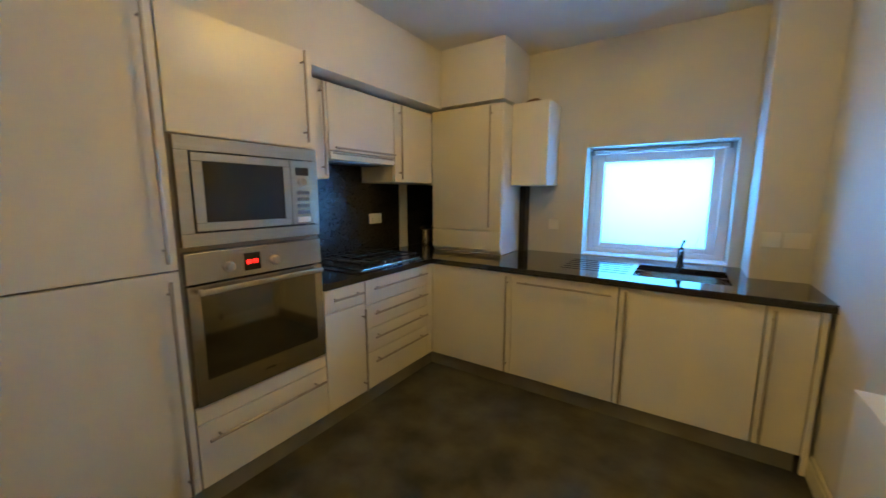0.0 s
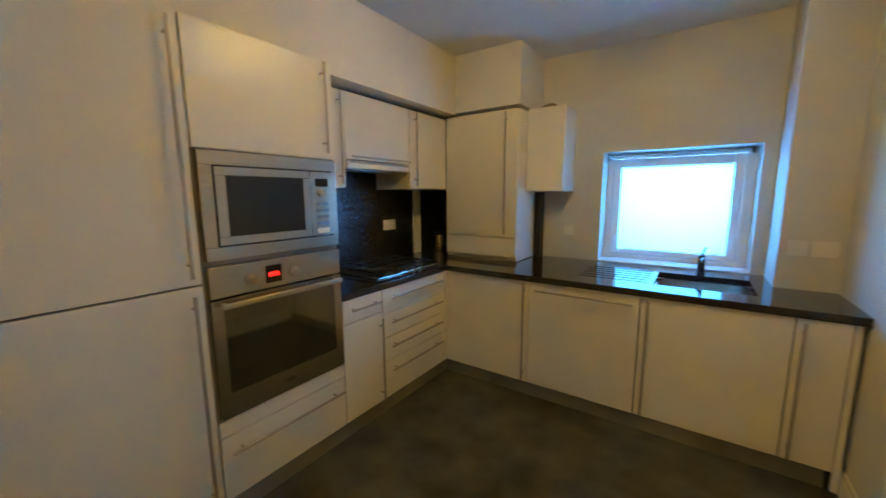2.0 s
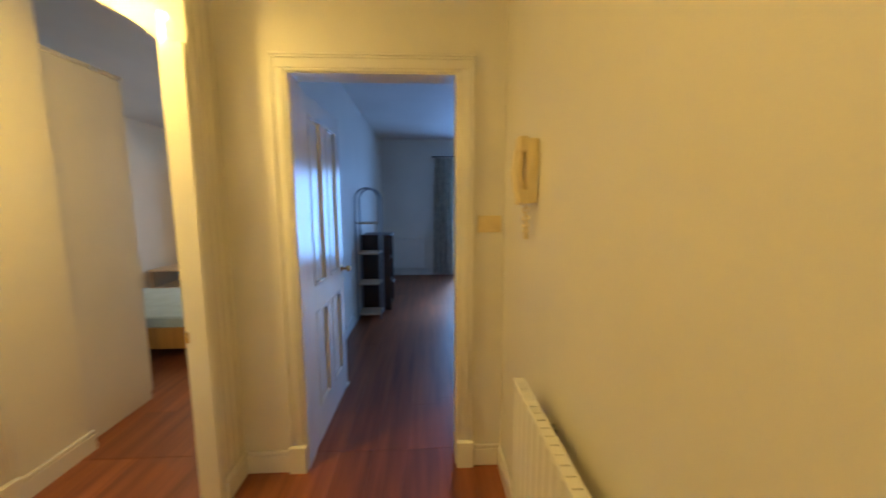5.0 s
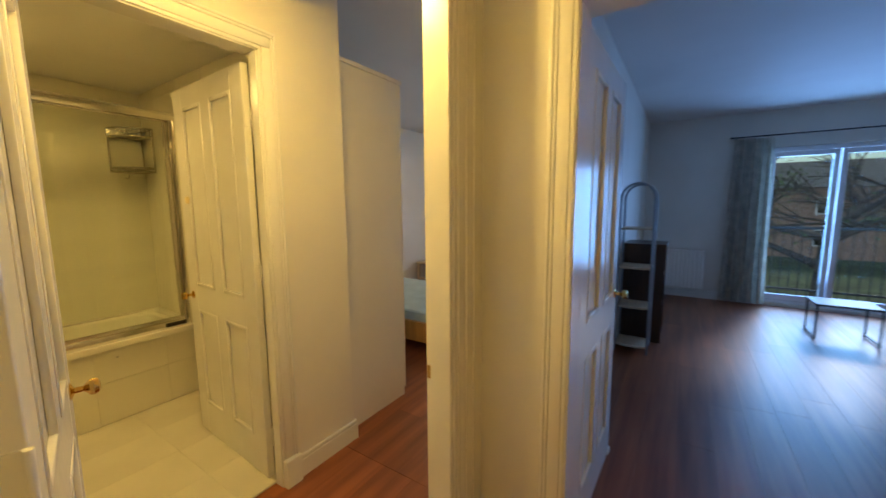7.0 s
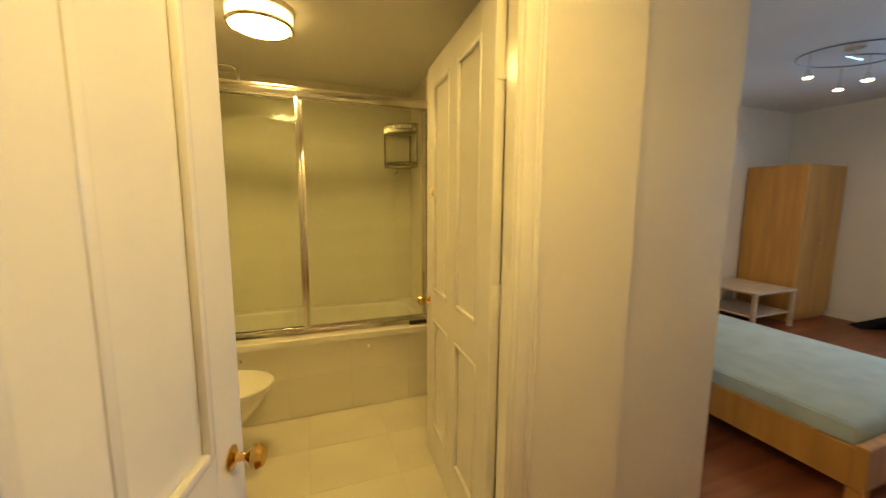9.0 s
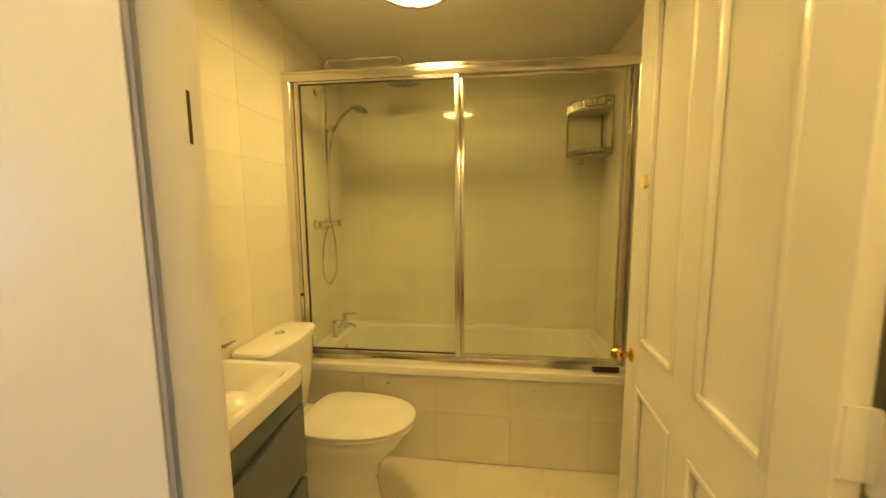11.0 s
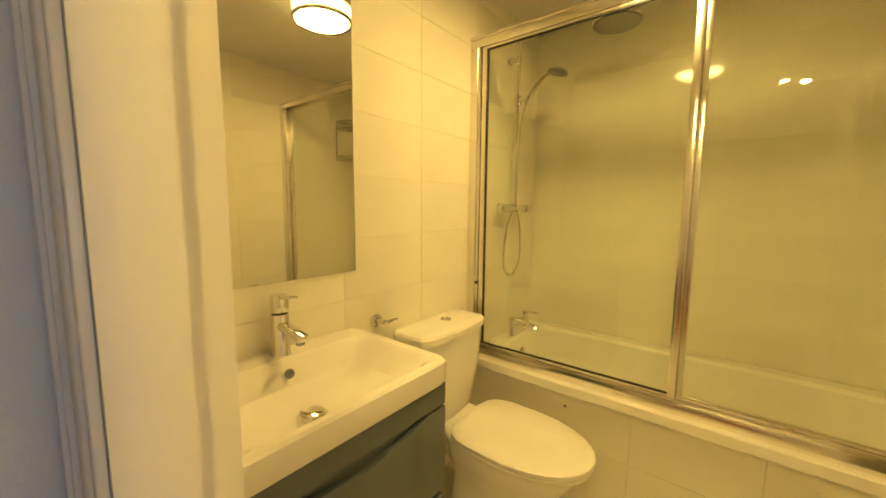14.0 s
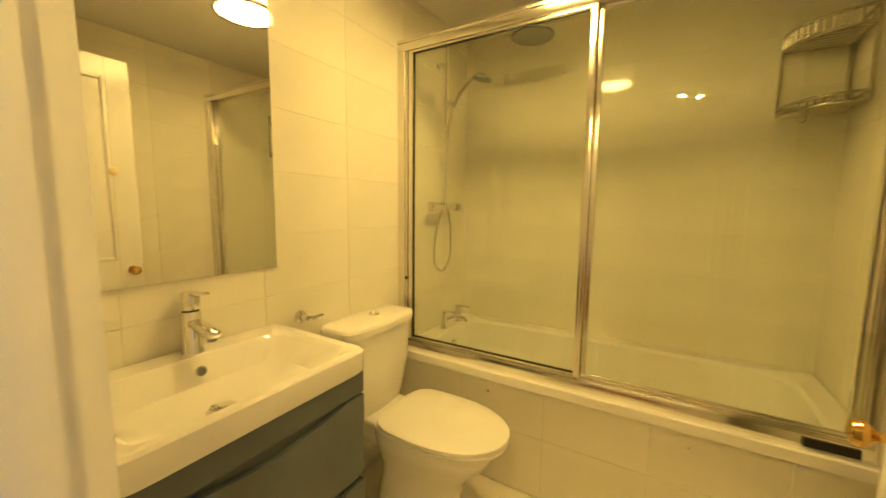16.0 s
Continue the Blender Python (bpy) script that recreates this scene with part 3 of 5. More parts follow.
socket("double_socket", "white double power socket on the black splashback", (-1.617, 2.78, 1.157), (0, 1, 0), (1, 0, 0), 0.146, 0.086, 2, rocker=False)
socket("fused_switch", "white single switch plate on the window wall", (-0.318, 3.60, 1.11), (1, 0, 0), (0, -1, 0), 0.086, 0.086, 1)
socket("double_switch", "white double switch plate on the pier", (1.035, 3.235, 1.105), (1, 0, 0), (0, -1, 0), 0.086, 0.086, 1)
socket("double_switch", "white blank switch plate on the pier", (1.145, 3.235, 1.105), (1, 0, 0), (0, -1, 0), 0.110, 0.086, 1)
cn = thing("canister", (-1.50, 3.36, 0.87), "small steel kitchen canister in the dark corner", "canister")
part("body", lathe(bmesh.new(), Matrix.Translation((-1.50, 3.36, 0.87)), [(0.05, 0), (0.052, 0.01), (0.052, 0.15), (0.05, 0.155)]), STEEL, cn, smooth=True)
part("lid", lathe(bmesh.new(), Matrix.Translation((-1.50, 3.36, 1.026)), [(0.053, 0), (0.053, 0.02), (0.03, 0.03), (0.010, 0.04)]), BLACK, cn, smooth=True)

# wall cupboards
WX = -1.26
u = thing("wall_cabinet", (-1.44, 1.88, 1.455), "narrow cream wall cupboard beside the extractor", "cabinet", UNITS)
part("body", bx(-1.616, WX - 0.021, 1.738, 2.018, 1.455, 2.04), CAB, u)
front_x("door", u, 1.738, 2.018, 1.455, 2.04, WX, handle=((1.965, 1.475), (1.965, 2.02)))
u = thing("extractor_cabinet", (-1.44, 2.33, 1.575), "cream extractor cupboard over the hob with a lift-up door", "cabinet", UNITS)
part("body", bx(-1.616, WX - 0.021, 2.022, 2.636, 1.66, 2.04), CAB, u)
front_x("door", u, 2.022, 2.636, 1.632, 2.04, WX, handle=((2.05, 1.650), (2.61, 1.650)))
hd = part("hood", bx(-1.55, WX + 0.006, 2.030, 2.630, 1.578, 1.628, 0.004), CAB, u)
part("rail", bx(WX + 0.006, WX + 0.014, 2.05, 2.61, 1.612, 1.624, 0.002), STEELH, hd)
part("filter", bx(-1.50, -1.32, 2.10, 2.56, 1.572, 1.5775), GREYM, hd)
u = thing("wall_cabinet", (-1.44, 2.87, 1.455), "cream wall cupboard in the corner", "cabinet", UNITS)
part("body", bx(-1.616, WX - 0.021, 2.640, 3.128, 1.455, 2.04), CAB, u)
front_x("door", u, 2.640, 3.128, 1.455, 2.04, WX, handle=((2.69, 1.475), (2.69, 2.02)))
u = thing("boiler_cabinet", (-0.93, 3.37, 0.90), "large cream boiler cupboard standing on the worktop", "cabinet", UNITS)
part("body", bx(WX + 0.004, -0.598, 3.152, 3.598, 0.874, 2.055), CAB, u)
front_y("door", u, WX + 0.004, -0.598, 1.068, 2.055, 3.13, handle=((-0.690, 1.10), (-0.690, 2.03)))
front_y("lower_panel", u, WX + 0.004, -0.598, 0.905, 1.064, 3.13)
u = thing("wall_cabinet", (-0.46, 3.45, 1.433), "small cream wall cupboard beside the window", "cabinet", UNITS)
part("body", bx(-0.594, -0.300, 3.322, 3.598, 1.433, 2.070), CAB, u)
front_y("door", u, -0.594, -0.300, 1.433, 2.070, 3.302)
cl = thing("cloth", (-0.47, 3.43, 2.07), "small folded brown cloth on top of a cupboard", "cloth")
bm = bmesh.new()
bmesh.ops.create_grid(bm, x_segments=10, y_segments=8, size=0.5, matrix=Matrix.Translation((-0.46, 3.42, 2.072)) @ Matrix.Diagonal((0.17, 0.14, 1, 1)))
for v in bm.verts:
    v.co.z += 0.045 * max(0, 1 - ((v.co.x + 0.46) / 0.085) ** 2) * max(0, 1 - ((v.co.y - 3.42) / 0.07) ** 2) + 0.006 * noise.noise(v.co * 30)
bmesh.ops.solidify(bm, geom=bm.faces[:], thickness=0.004)
part("fabric", bm, mat("brown_cloth", (0.22, 0.12, 0.06), 0.9, vary=0.2, scale=30, bump=0.3, bscale=200), cl, smooth=True)

# window
wd = tagged(thing("window_1", (0.39, 3.72, 0.875), "white upvc kitchen window with frosted glass", "window"), kind="structure")
WY = 3.80
wf = part("window_frame", bx(-0.078, -0.036, WY, WY + 0.06, 0.878, 1.728, 0.004, 2), UPVC, wd)
for xa, xb, za, zb in ((0.816, 0.878, 0.878, 1.728), (-0.036, 0.816, 1.690, 1.728), (-0.036, 0.816, 0.878, 0.914)):
    part("frame_rail", bx(xa, xb, WY, WY + 0.06, za, zb, 0.004, 2), UPVC, wf)
sa = part("sash", bx(-0.034, 0.026, WY - 0.010, WY + 0.045, 0.917, 1.687, 0.008, 2), UPVC, wd)
for xa, xb, za, zb in ((0.754, 0.814, 0.917, 1.687), (0.026, 0.754, 1.620, 1.687), (0.026, 0.754, 0.917, 0.958)):
    part("sash_rail", bx(xa, xb, WY - 0.010, WY + 0.045, za, zb, 0.008, 2), UPVC, sa)
part("pane", bx(0.026, 0.754, WY + 0.015, WY + 0.021, 0.958, 1.620), FROST, wd, "bright frosted glass pane")
part("window_sill", bx(-0.078, 0.878, 3.60, WY, 0.871, 0.8775), UPVC, wd)
part("blind_rail", bx(-0.055, 0.835, WY - 0.045, WY - 0.015, 1.694, 1.712, 0.005, 2), UPVC, wd, "white roller blind rail")
for hx in (-0.066, 0.846):
    part("blind_bracket", bx(hx - 0.010, hx + 0.010, WY - 0.050, WY - 0.002, 1.680, 1.722, 0.003), GREYM, wd, "small grey blind bracket")
part("blind_cord", tube(bmesh.new(), [(0.826, WY - 0.030, 1.70), (0.79, WY - 0.030, 1.35), (0.70, WY - 0.030, 0.99), (0.62, WY - 0.040, 0.895)], 0.0022, 6), UPVC, wd, "thin blind cord", smooth=True)
for hx in (-0.004, 0.784):
    part("stay", bx(hx - 0.010, hx + 0.010, WY - 0.028, WY - 0.008, 1.00, 1.07, 0.003), UPVC, sa)


# radiators
def radiator(name, label, m, length, height, n, depth=0.055, flute=0.020, gap=0.084, flat=False):
    """A panel radiator; local x runs along it, -y faces the room, z up."""
    t = thing(name, m.translation, label, "radiator")
    t.matrix_world = m
    BASE[t.name] = Vector()
    bm = bmesh.new()
    prof = [(0.0, 0.0)]
    step = length / n
    for i in range(n):
        for u, d in ((0.0, -0.012), (0.18, -0.012), (0.30, -flute), (0.70, -flute), (0.82, -0.012)):
            prof.append(((i + u) * step, d))
    prof += [(length, -0.012), (length, 0.0)]
    if flat:
        box(bm, 0, length, -0.012, 0.0, 0, height, 0.003, 2)
    else:
        prism(bm, prof, 0, height)
    part("front_panel", bm, RADW, t)
    part("back_panel", bx(0, length, depth - 0.010, depth, 0, height, 0.002), RADW, t)
    bm = bmesh.new()
    box(bm, 0, length, -0.014, -0.008, height, height + 0.008)
    box(bm, 0, length, depth - 0.006, depth, height, height + 0.008)
    k = 1 if flat else int(length / 0.035)
    if flat:
        box(bm, 0.004, length - 0.004, -0.008, depth - 0.006, height + 0.001, height + 0.007)
        k = 0
    for i in range(k):
        x = (i + 0.5) * length / k
        box(bm, x - 0.0155, x + 0.0155, -0.008, depth - 0.006, height + 0.001, height + 0.007)
    part("top_grille", bm, RADW, t)
    for e in (0, 1):
        part("side_panel", bx(e * length - 0.004, e * length + 0.004, -0.010, depth, 0.004, height + 0.006), RADW, t)
    bm = bmesh.new()
    for i in range(int(length / 0.05)):
        box(bm, 0.03 + i * 0.05, 0.034 + i * 0.05, 0.002, depth - 0.012, 0.03, height - 0.02)
    part("fin", bm, RADW, t)
    vx = -0.03
    bm = tube(bmesh.new(), [(0.02, 0.02, 0.03), (vx, 0.02, 0.03), (vx, 0.02, -0.05)], 0.009, 8)
    v = part("valve", bm, CHROME, t, smooth=True)
    part("cap", lathe(bmesh.new(), Matrix.Translation((vx, 0.02, 0.03)), [(0.014, 0), (0.016, 0.04), (0.012, 0.05)], 14), PLASTIC, v, smooth=True)
    for bxp in (0.15, length - 0.15):
        part("bracket", bx(bxp - 0.015, bxp + 0.015, depth, gap, 0.08, height - 0.08), GREYM, t)
    return t


radiator("radiator", "white panel radiator on the kitchen wall", pose(1.141, 2.14, 0.17, 0, 0, -90), 1.10, 0.55, 20, flute=0.0121, flat=True)


# ---- spotlights on the kitchen ceiling ----
def spot_bar(label, at, along, n, gap, height, strength, drop=0.033):
    """A ceiling bar with lit spots; along: its unit direction."""
    c, d = Vector((*at, height)), Vector((*along, 0))
    t = thing("spot_bar", c, label, "ceiling light")
    half = d * (gap * (n - 1) / 2 + 0.06)
    part("bar", tube(bmesh.new(), [c - half - Vector((0, 0, 0.014)), c + half - Vector((0, 0, 0.014))], 0.013, 10), CHROME, t, smooth=True)
    glowing = glow("lit_bulb", (1.0, 0.66, 0.17), strength)
    for i in range(n):
        p = c + d * gap * (i - (n - 1) / 2)
        q = part("spot", lathe(bmesh.new(), Matrix.Translation(p - Vector((0, 0, 0.085))), [(0.034, 0), (0.036, 0.003), (0.026, 0.045), (0.010, 0.062), (0.009, 0.078)], 20), CHROME, t, smooth=True)
        part("bulb", lathe(bmesh.new(), Matrix.Translation(p - Vector((0, 0, 0.085 + drop))), [(0.004, 0.0), (0.018, 0.004), (0.028, 0.016), (0.030, 0.030)], 20), glowing, q, smooth=True)
    return t


spot_bar("ceiling bar with three lit spotlights in the kitchen", (0.12, 1.92), (0, 1), 3, 0.18, KC, KITCHEN_GLOW, drop=0.024)

# ---- bathroom ----
TW = {}


def tile_piece(parent, lx, ly, lz, at):
    """One glazed tile; alike ones share their mesh."""
    key = (round(lx, 4), round(ly, 4), round(lz, 4), parent.name[:10])
    if key not in TW:
        bm = bx(-lx / 2, lx / 2, -ly / 2, ly / 2, -lz / 2, lz / 2, 0.0012, 1)
        me = bpy.data.meshes.new("tile")
        bm.to_mesh(me)
        bm.free()
        me.materials.append(TILEF if lz < 0.02 else TILEW)
        TW[key] = me
    o = new("tile", TW[key])
    o.parent = parent
    o.location = at
    return o


def socket_knob(parent, at, d, label="polished brass door knob"):
    """A round knob on a rose at a point, standing out along d."""
    a, d = Vector(at), Vector(d).normalized()
    m = Matrix.Translation(a) @ d.to_track_quat("Z", "Y").to_matrix().to_4x4()
    return part("knob", lathe(bmesh.new(), m, [(0.024, 0), (0.024, 0.003), (0.018, 0.006), (0.009, 0.010), (0.008, 0.028), (0.014, 0.034), (0.023, 0.042), (0.025, 0.052), (0.020, 0.062), (0.008, 0.066)]), BRASS, parent, label, smooth=True)


def panel_door(name, label, hinge, direction, width, height, z0=0.008, knob_z=0.90, hinge_label=True, thick=0.036):
    """A four-panel door; hinge: the foot of its hinge edge, direction: along the leaf."""
    d = Vector((*direction, 0)).normalized()
    n = Vector((-d.y, d.x, 0))
    m = Matrix((d, n, Vector((0, 0, 1)))).transposed().to_4x4()
    m.translation = Vector((*hinge, z0))
    t = thing(name, m.translation, label, "door")
    t.matrix_world = m
    BASE[t.name] = Vector()
    st, mu = 0.112, 0.095
    rails = [(0, 0.20), (0.80, 0.95), (height - 0.105, height)]
    pw = (width - 2 * st - mu) / 2
    bm = bx(0, st, 0, thick, 0, height, 0.002)
    box(bm, width - st, width, 0, thick, 0, height, 0.002)
    for za, zb in rails:
        box(bm, st, width - st, 0.0005, thick - 0.0005, za, zb)
    box(bm, st + pw, st + pw + mu, 0.0005, thick - 0.0005, 0.20, 0.80)
    box(bm, st + pw, st + pw + mu, 0.0005, thick - 0.0005, 0.95, height - 0.105)
    leaf = part("leaf", bm, DOORP, t)
    for xa in (st, st + pw + mu):
        for za, zb in ((0.20, 0.80), (0.95, height - 0.105)):
            bm = bx(xa, xa + pw, 0.013, thick - 0.013, za, zb)
            p = part("panel", bm, DOORP, t)
            bm = bmesh.new()
            for y0, y1, y2 in ((0.013, 0.004, -0.003), (thick - 0.013, thick - 0.004, thick + 0.003)):
                ya, yb = min(y0, y2), max(y0, y2)
                w_ = 0.020
                box(bm, xa, xa + w_, ya, yb, za, zb, 0.004, 2)
                box(bm, xa + pw - w_, xa + pw, ya, yb, za, zb, 0.004, 2)
                box(bm, xa + w_, xa + pw - w_, ya, yb, za, za + w_, 0.004, 2)
                box(bm, xa + w_, xa + pw - w_, ya, yb, zb - w_, zb, 0.004, 2)
            part("moulding", bm, DOORP, p, smooth=True)
    for s_ in (0, 1):
        socket_knob(leaf, (width - 0.055, s_ * thick, knob_z), (0, 2 * s_ - 1, 0))
    part("latch", bx(width, width + 0.003, thick / 2 - 0.011, thick / 2 + 0.011, knob_z - 0.05, knob_z + 0.03), BRASS, leaf)
    for hz in (0.22, height * 0.52, height - 0.24):
        bm = cyl(bmesh.new(), (-0.006, 0.0, hz - 0.05), (-0.006, 0.0, hz + 0.05), 0.006, n=10)
        box(bm, -0.004, 0.0005, 0.003, 0.032, hz - 0.05, hz + 0.05)
        part("hinge", bm, TRIM, leaf, "painted butt hinge", smooth=True)
    return t


# wall tiles, laid in level courses round the room
def courses(lo, hi, pitch, joint):
    """The cuts of a row of tiles from lo to hi with one joint at a known place."""
    k = math.ceil((lo - joint) / pitch + 0.06)
    cuts = [lo]
    while joint + k * pitch < hi - 0.02:
        cuts.append(joint + k * pitch)
        k += 1
    return list(zip(cuts, cuts[1:] + [hi]))


for wname, horiz, fixed, a0, a1, z0, z1, joint in (("wall_bathroom_back", "x", -4.3540, -1.494, 0.333, 0.562, 2.36, 0.140), ("wall_bathroom_basin", "y", 0.3345, -4.352, -2.237, 0.0, 2.36, -3.255),
                                                   ("wall_bathroom_right", "y", -1.4935, -4.352, -2.237, 0.0, 2.36, -3.255)):
    wob = bpy.data.objects[wname]
    for p0, p1 in courses(a0, a1, 0.40, joint):
        for q0, q1 in courses(z0, z1, 0.2185, 0.972):
            tw, th, ca, cz = p1 - p0, q1 - q0, (p0 + p1) / 2, (q0 + q1) / 2
            if horiz == "x":
                tile_piece(wob, tw - 0.0014, 0.012, th - 0.0014, (ca, fixed, cz))
            else:
                tile_piece(wob, 0.012, tw - 0.0014, th - 0.0014, (fixed, ca, cz))
fb = bpy.data.objects["floor_bathroom"]
for i in range(4):
    for j in range(4):
        tw, tl = 1.812 / 4, 1.39 / 4
        tile_piece(fb, tw - 0.001, tl - 0.001, 0.010, (-1.487 + (i + 0.5) * tw, -3.60 + (j + 0.5) * tl, 0.0040))

# bath
b = thing("bath", (-0.6, -3.98, 0), "white built-in bath with a plain glazed front panel", "bath")
ox, oy = -0.580, -3.98
bm = bowl(bmesh.new(), [(ring(ox, oy + 0.016, 0.905, 0.388, 40), 0.512), (ring(ox, oy + 0.016, 0.905, 0.388, 40), 0.550), (ring(ox, oy + 0.016, 0.901, 0.384, 40), 0.555), (ring(ox, oy - 0.01, 0.82, 0.295, 7), 0.555), (ring(ox, oy - 0.01, 0.805, 0.280, 6), 0.540),
                         (ring(ox, oy - 0.01, 0.77, 0.25, 5), 0.30), (ring(ox, oy - 0.01, 0.70, 0.20, 4), 0.17), (ring(ox, oy - 0.01, 0.60, 0.14, 4), 0.155)])
part("tub", bm, CERAMIC, b, smooth=True)
pn = part("front_panel", bx(-1.486, 0.326, -3.625, -3.6085, 0.010, 0.511), GROUT, b)
for p0, p1 in courses(-1.486, 0.326, 0.40, -0.06):
    for q0, q1 in ((0.011, 0.290), (0.290, 0.510)):
        tl_ = tile_piece(pn, p1 - p0 - 0.0006, 0.008, q1 - q0 - 0.0012, ((p0 + p1) / 2 + 0.6, -3.607 + 3.98, (q0 + q1) / 2))
for sx in (-0.98, -0.20):
    part("screw_cap", lathe(bmesh.new(), Matrix.Translation((sx, -3.603, 0.445)) @ Matrix.Rotation(radians(90), 4, "X"), [(0.007, 0), (0.006, 0.003)], 12), CHROME, pn, smooth=True)
part("overflow", lathe(bmesh.new(), Matrix.Translation((0.195, -3.98, 0.47)) @ Matrix.Rotation(radians(-90), 4, "Y"), [(0.03, 0), (0.028, 0.008), (0.01, 0.010)]), CHROME, b, smooth=True)
part("waste", lathe(bmesh.new(), Matrix.Translation((0.0, -3.99, 0.155)), [(0.035, 0), (0.03, 0.006)]), CHROME, b, smooth=True)
bt = thing("bath_taps", (0.265, -4.07, 0.555), "chrome lever bath mixer taps on the bath rim", "tap")
for dy in (-0.085, 0.085):
    q_ = part("pillar", lathe(bmesh.new(), Matrix.Translation((0.265, -4.07 + dy, 0.555)), [(0.024, 0), (0.020, 0.01), (0.019, 0.095), (0.016, 0.10)], 18), CHROME, bt, smooth=True)
    part("lever", bx(0.180, 0.280, -4.07 + dy - 0.009, -4.07 + dy + 0.009, 0.655, 0.668, 0.004, 2), CHROME, q_, smooth=True)
part("bridge", tube(bmesh.new(), [(0.265, -4.155, 0.60), (0.265, -3.985, 0.60)], 0.014), CHROME, bt, smooth=True)
part("spout", tube(bmesh.new(), [(0.265, -4.07, 0.60), (0.22, -4.07, 0.612), (0.17, -4.07, 0.606), (0.155, -4.07, 0.590)], 0.014), CHROME, bt, smooth=True)

# shower screen
sc = thing("shower_screen", (-0.585, -3.62, 0.555), "sliding glass bath screen in a polished aluminium frame", "shower screen")
SY = -3.622
ZT, ZB = 2.043, 0.612
tr = bx(-1.490, 0.328, SY - 0.022, SY + 0.022, ZT, ZT + 0.056, 0.004, 2)
box(tr, -1.490, 0.328, SY + 0.022, SY + 0.027, ZT + 0.038, ZT + 0.050, 0.002)
part("top_rail", tr, ALU, sc, smooth=True)
br = bx(-1.452, 0.262, SY - 0.022, SY + 0.022, 0.5555, ZB - 0.012, 0.004, 2)
box(br, -1.452, 0.262, SY - 0.004, SY + 0.004, ZB - 0.012, ZB - 0.001)
part("bottom_rail", br, ALU, sc, smooth=True)
ch = bx(0.264, 0.328, SY - 0.020, SY + 0.020, 0.5555, ZT, 0.005, 2)
box(ch, 0.280, 0.312, SY + 0.020, SY + 0.025, 0.5555, ZT, 0.002)
part("side_channel", ch, ALU, sc, smooth=True)
ch = bx(-1.486, -1.398, SY - 0.020, SY + 0.020, 0.5555, ZT, 0.005, 2)
box(ch, -1.462, -1.424, SY + 0.020, SY + 0.025, 0.5555, ZT, 0.002)
part("side_channel", ch, ALU, sc, smooth=True)
for nm, xa, xb, yy in (("front_panel", -0.596, 0.260, SY + 0.010), ("rear_panel", -1.396, -0.590, SY - 0.010)):
    bm = bx(xa, xb, yy - 0.003, yy + 0.003, ZB + 0.010, ZT - 0.008)
    if nm == "rear_panel":
        bmesh.ops.rotate(bm, verts=bm.verts, cent=(0, yy, (ZB + ZT) / 2), matrix=Matrix.Rotation(radians(0.9), 3, "X"))
    g_ = part(nm, bm, SHOWERG, sc, "clear greenish shower glass")
    g_.visible_shadow = False
    part("glazing_rail", bx(xa, xb, yy - 0.007, yy + 0.007, ZB, ZB + 0.012, 0.002), ALU, g_)
    part("glazing_rail", bx(xa, xb, yy - 0.007, yy + 0.007, ZT - 0.013, ZT - 0.001, 0.002), ALU, g_)
    for xe in ((xa, xa + 0.026), (xb - 0.026, xb)):
        part("stile", bx(xe[0], xe[1], yy - 0.009, yy + 0.009, ZB, ZT - 0.001, 0.003, 2), ALU, g_, smooth=True)
    if nm == "front_panel":
        bm = bx(xb - 0.031, xb - 0.026, yy - 0.005, yy + 0.006, ZB + 0.012, ZT - 0.013)
        box(bm, xa + 0.026, xb - 0.031, yy - 0.005, yy + 0.006, ZT - 0.018, ZT - 0.013)
        box(bm, xa + 0.026, xb - 0.031, yy - 0.005, yy + 0.006, ZB + 0.012, ZB + 0.017)
        part("gasket", bm, BLACK, g_, "black rubber glazing gasket")
# Thin black box added for the dark reflection on the bottom rail
part("roller_box", bx(-1.395, -1.27, SY + 0.022, SY + 0.030, 0.566, 0.594), BLACK, sc, "dark patch standing in for a reflection on the rail")
part("wall_plug", lathe(bmesh.new(), Matrix.Translation((0.270, SY + 0.020, 0.93)) @ Matrix.Rotation(radians(-90), 4, "X"), [(0.008, 0), (0.007, 0.004)], 12), BLACK, sc, "dark screw cover")

# shower
RX, RY = 0.268, -3.985
sh = thing("shower_mixer", (RX, RY, 1.30), "chrome thermostatic bar shower with riser rail and rain head", "shower")
part("bar_valve", tube(bmesh.new(), [(RX, RY - 0.11, 1.297), (RX, RY + 0.11, 1.297)], 0.020, 14), CHROME, sh, smooth=True)
for e in (-1, 1):
    part("control", lathe(bmesh.new(), Matrix.Translation((RX, RY + e * 0.115, 1.297)) @ Matrix.Rotation(radians(-90 * e), 4, "X"), [(0.024, -0.004), (0.025, 0.0), (0.025, 0.040), (0.022, 0.048), (0.010, 0.050)]), CHROME, sh, smooth=True)
    part("inlet", lathe(bmesh.new(), Matrix.Translation((0.3275, RY + e * 0.07, 1.297)) @ Matrix.Rotation(radians(-90), 4, "Y"), [(0.032, 0), (0.030, 0.006), (0.018, 0.010), (0.018, 0.06)], 16), CHROME, sh, smooth=True)
rz = [(RX, RY, 1.30), (RX, RY, 2.0), (RX, RY, 2.23)] + arc((RX - 0.05, RY, 2.24), 0.05, 0, 90, 6, (1, 0, 0), (0, 0, 1)) + [(-0.17, RY, 2.29)] + arc((-0.185, RY, 2.25), 0.04, 90, 180, 5, (1, 0, 0), (0, 0, 1)) + [(-0.225, RY, 2.19)]
part("riser", tube(bmesh.new(), rz, 0.010), CHROME, sh, smooth=True)
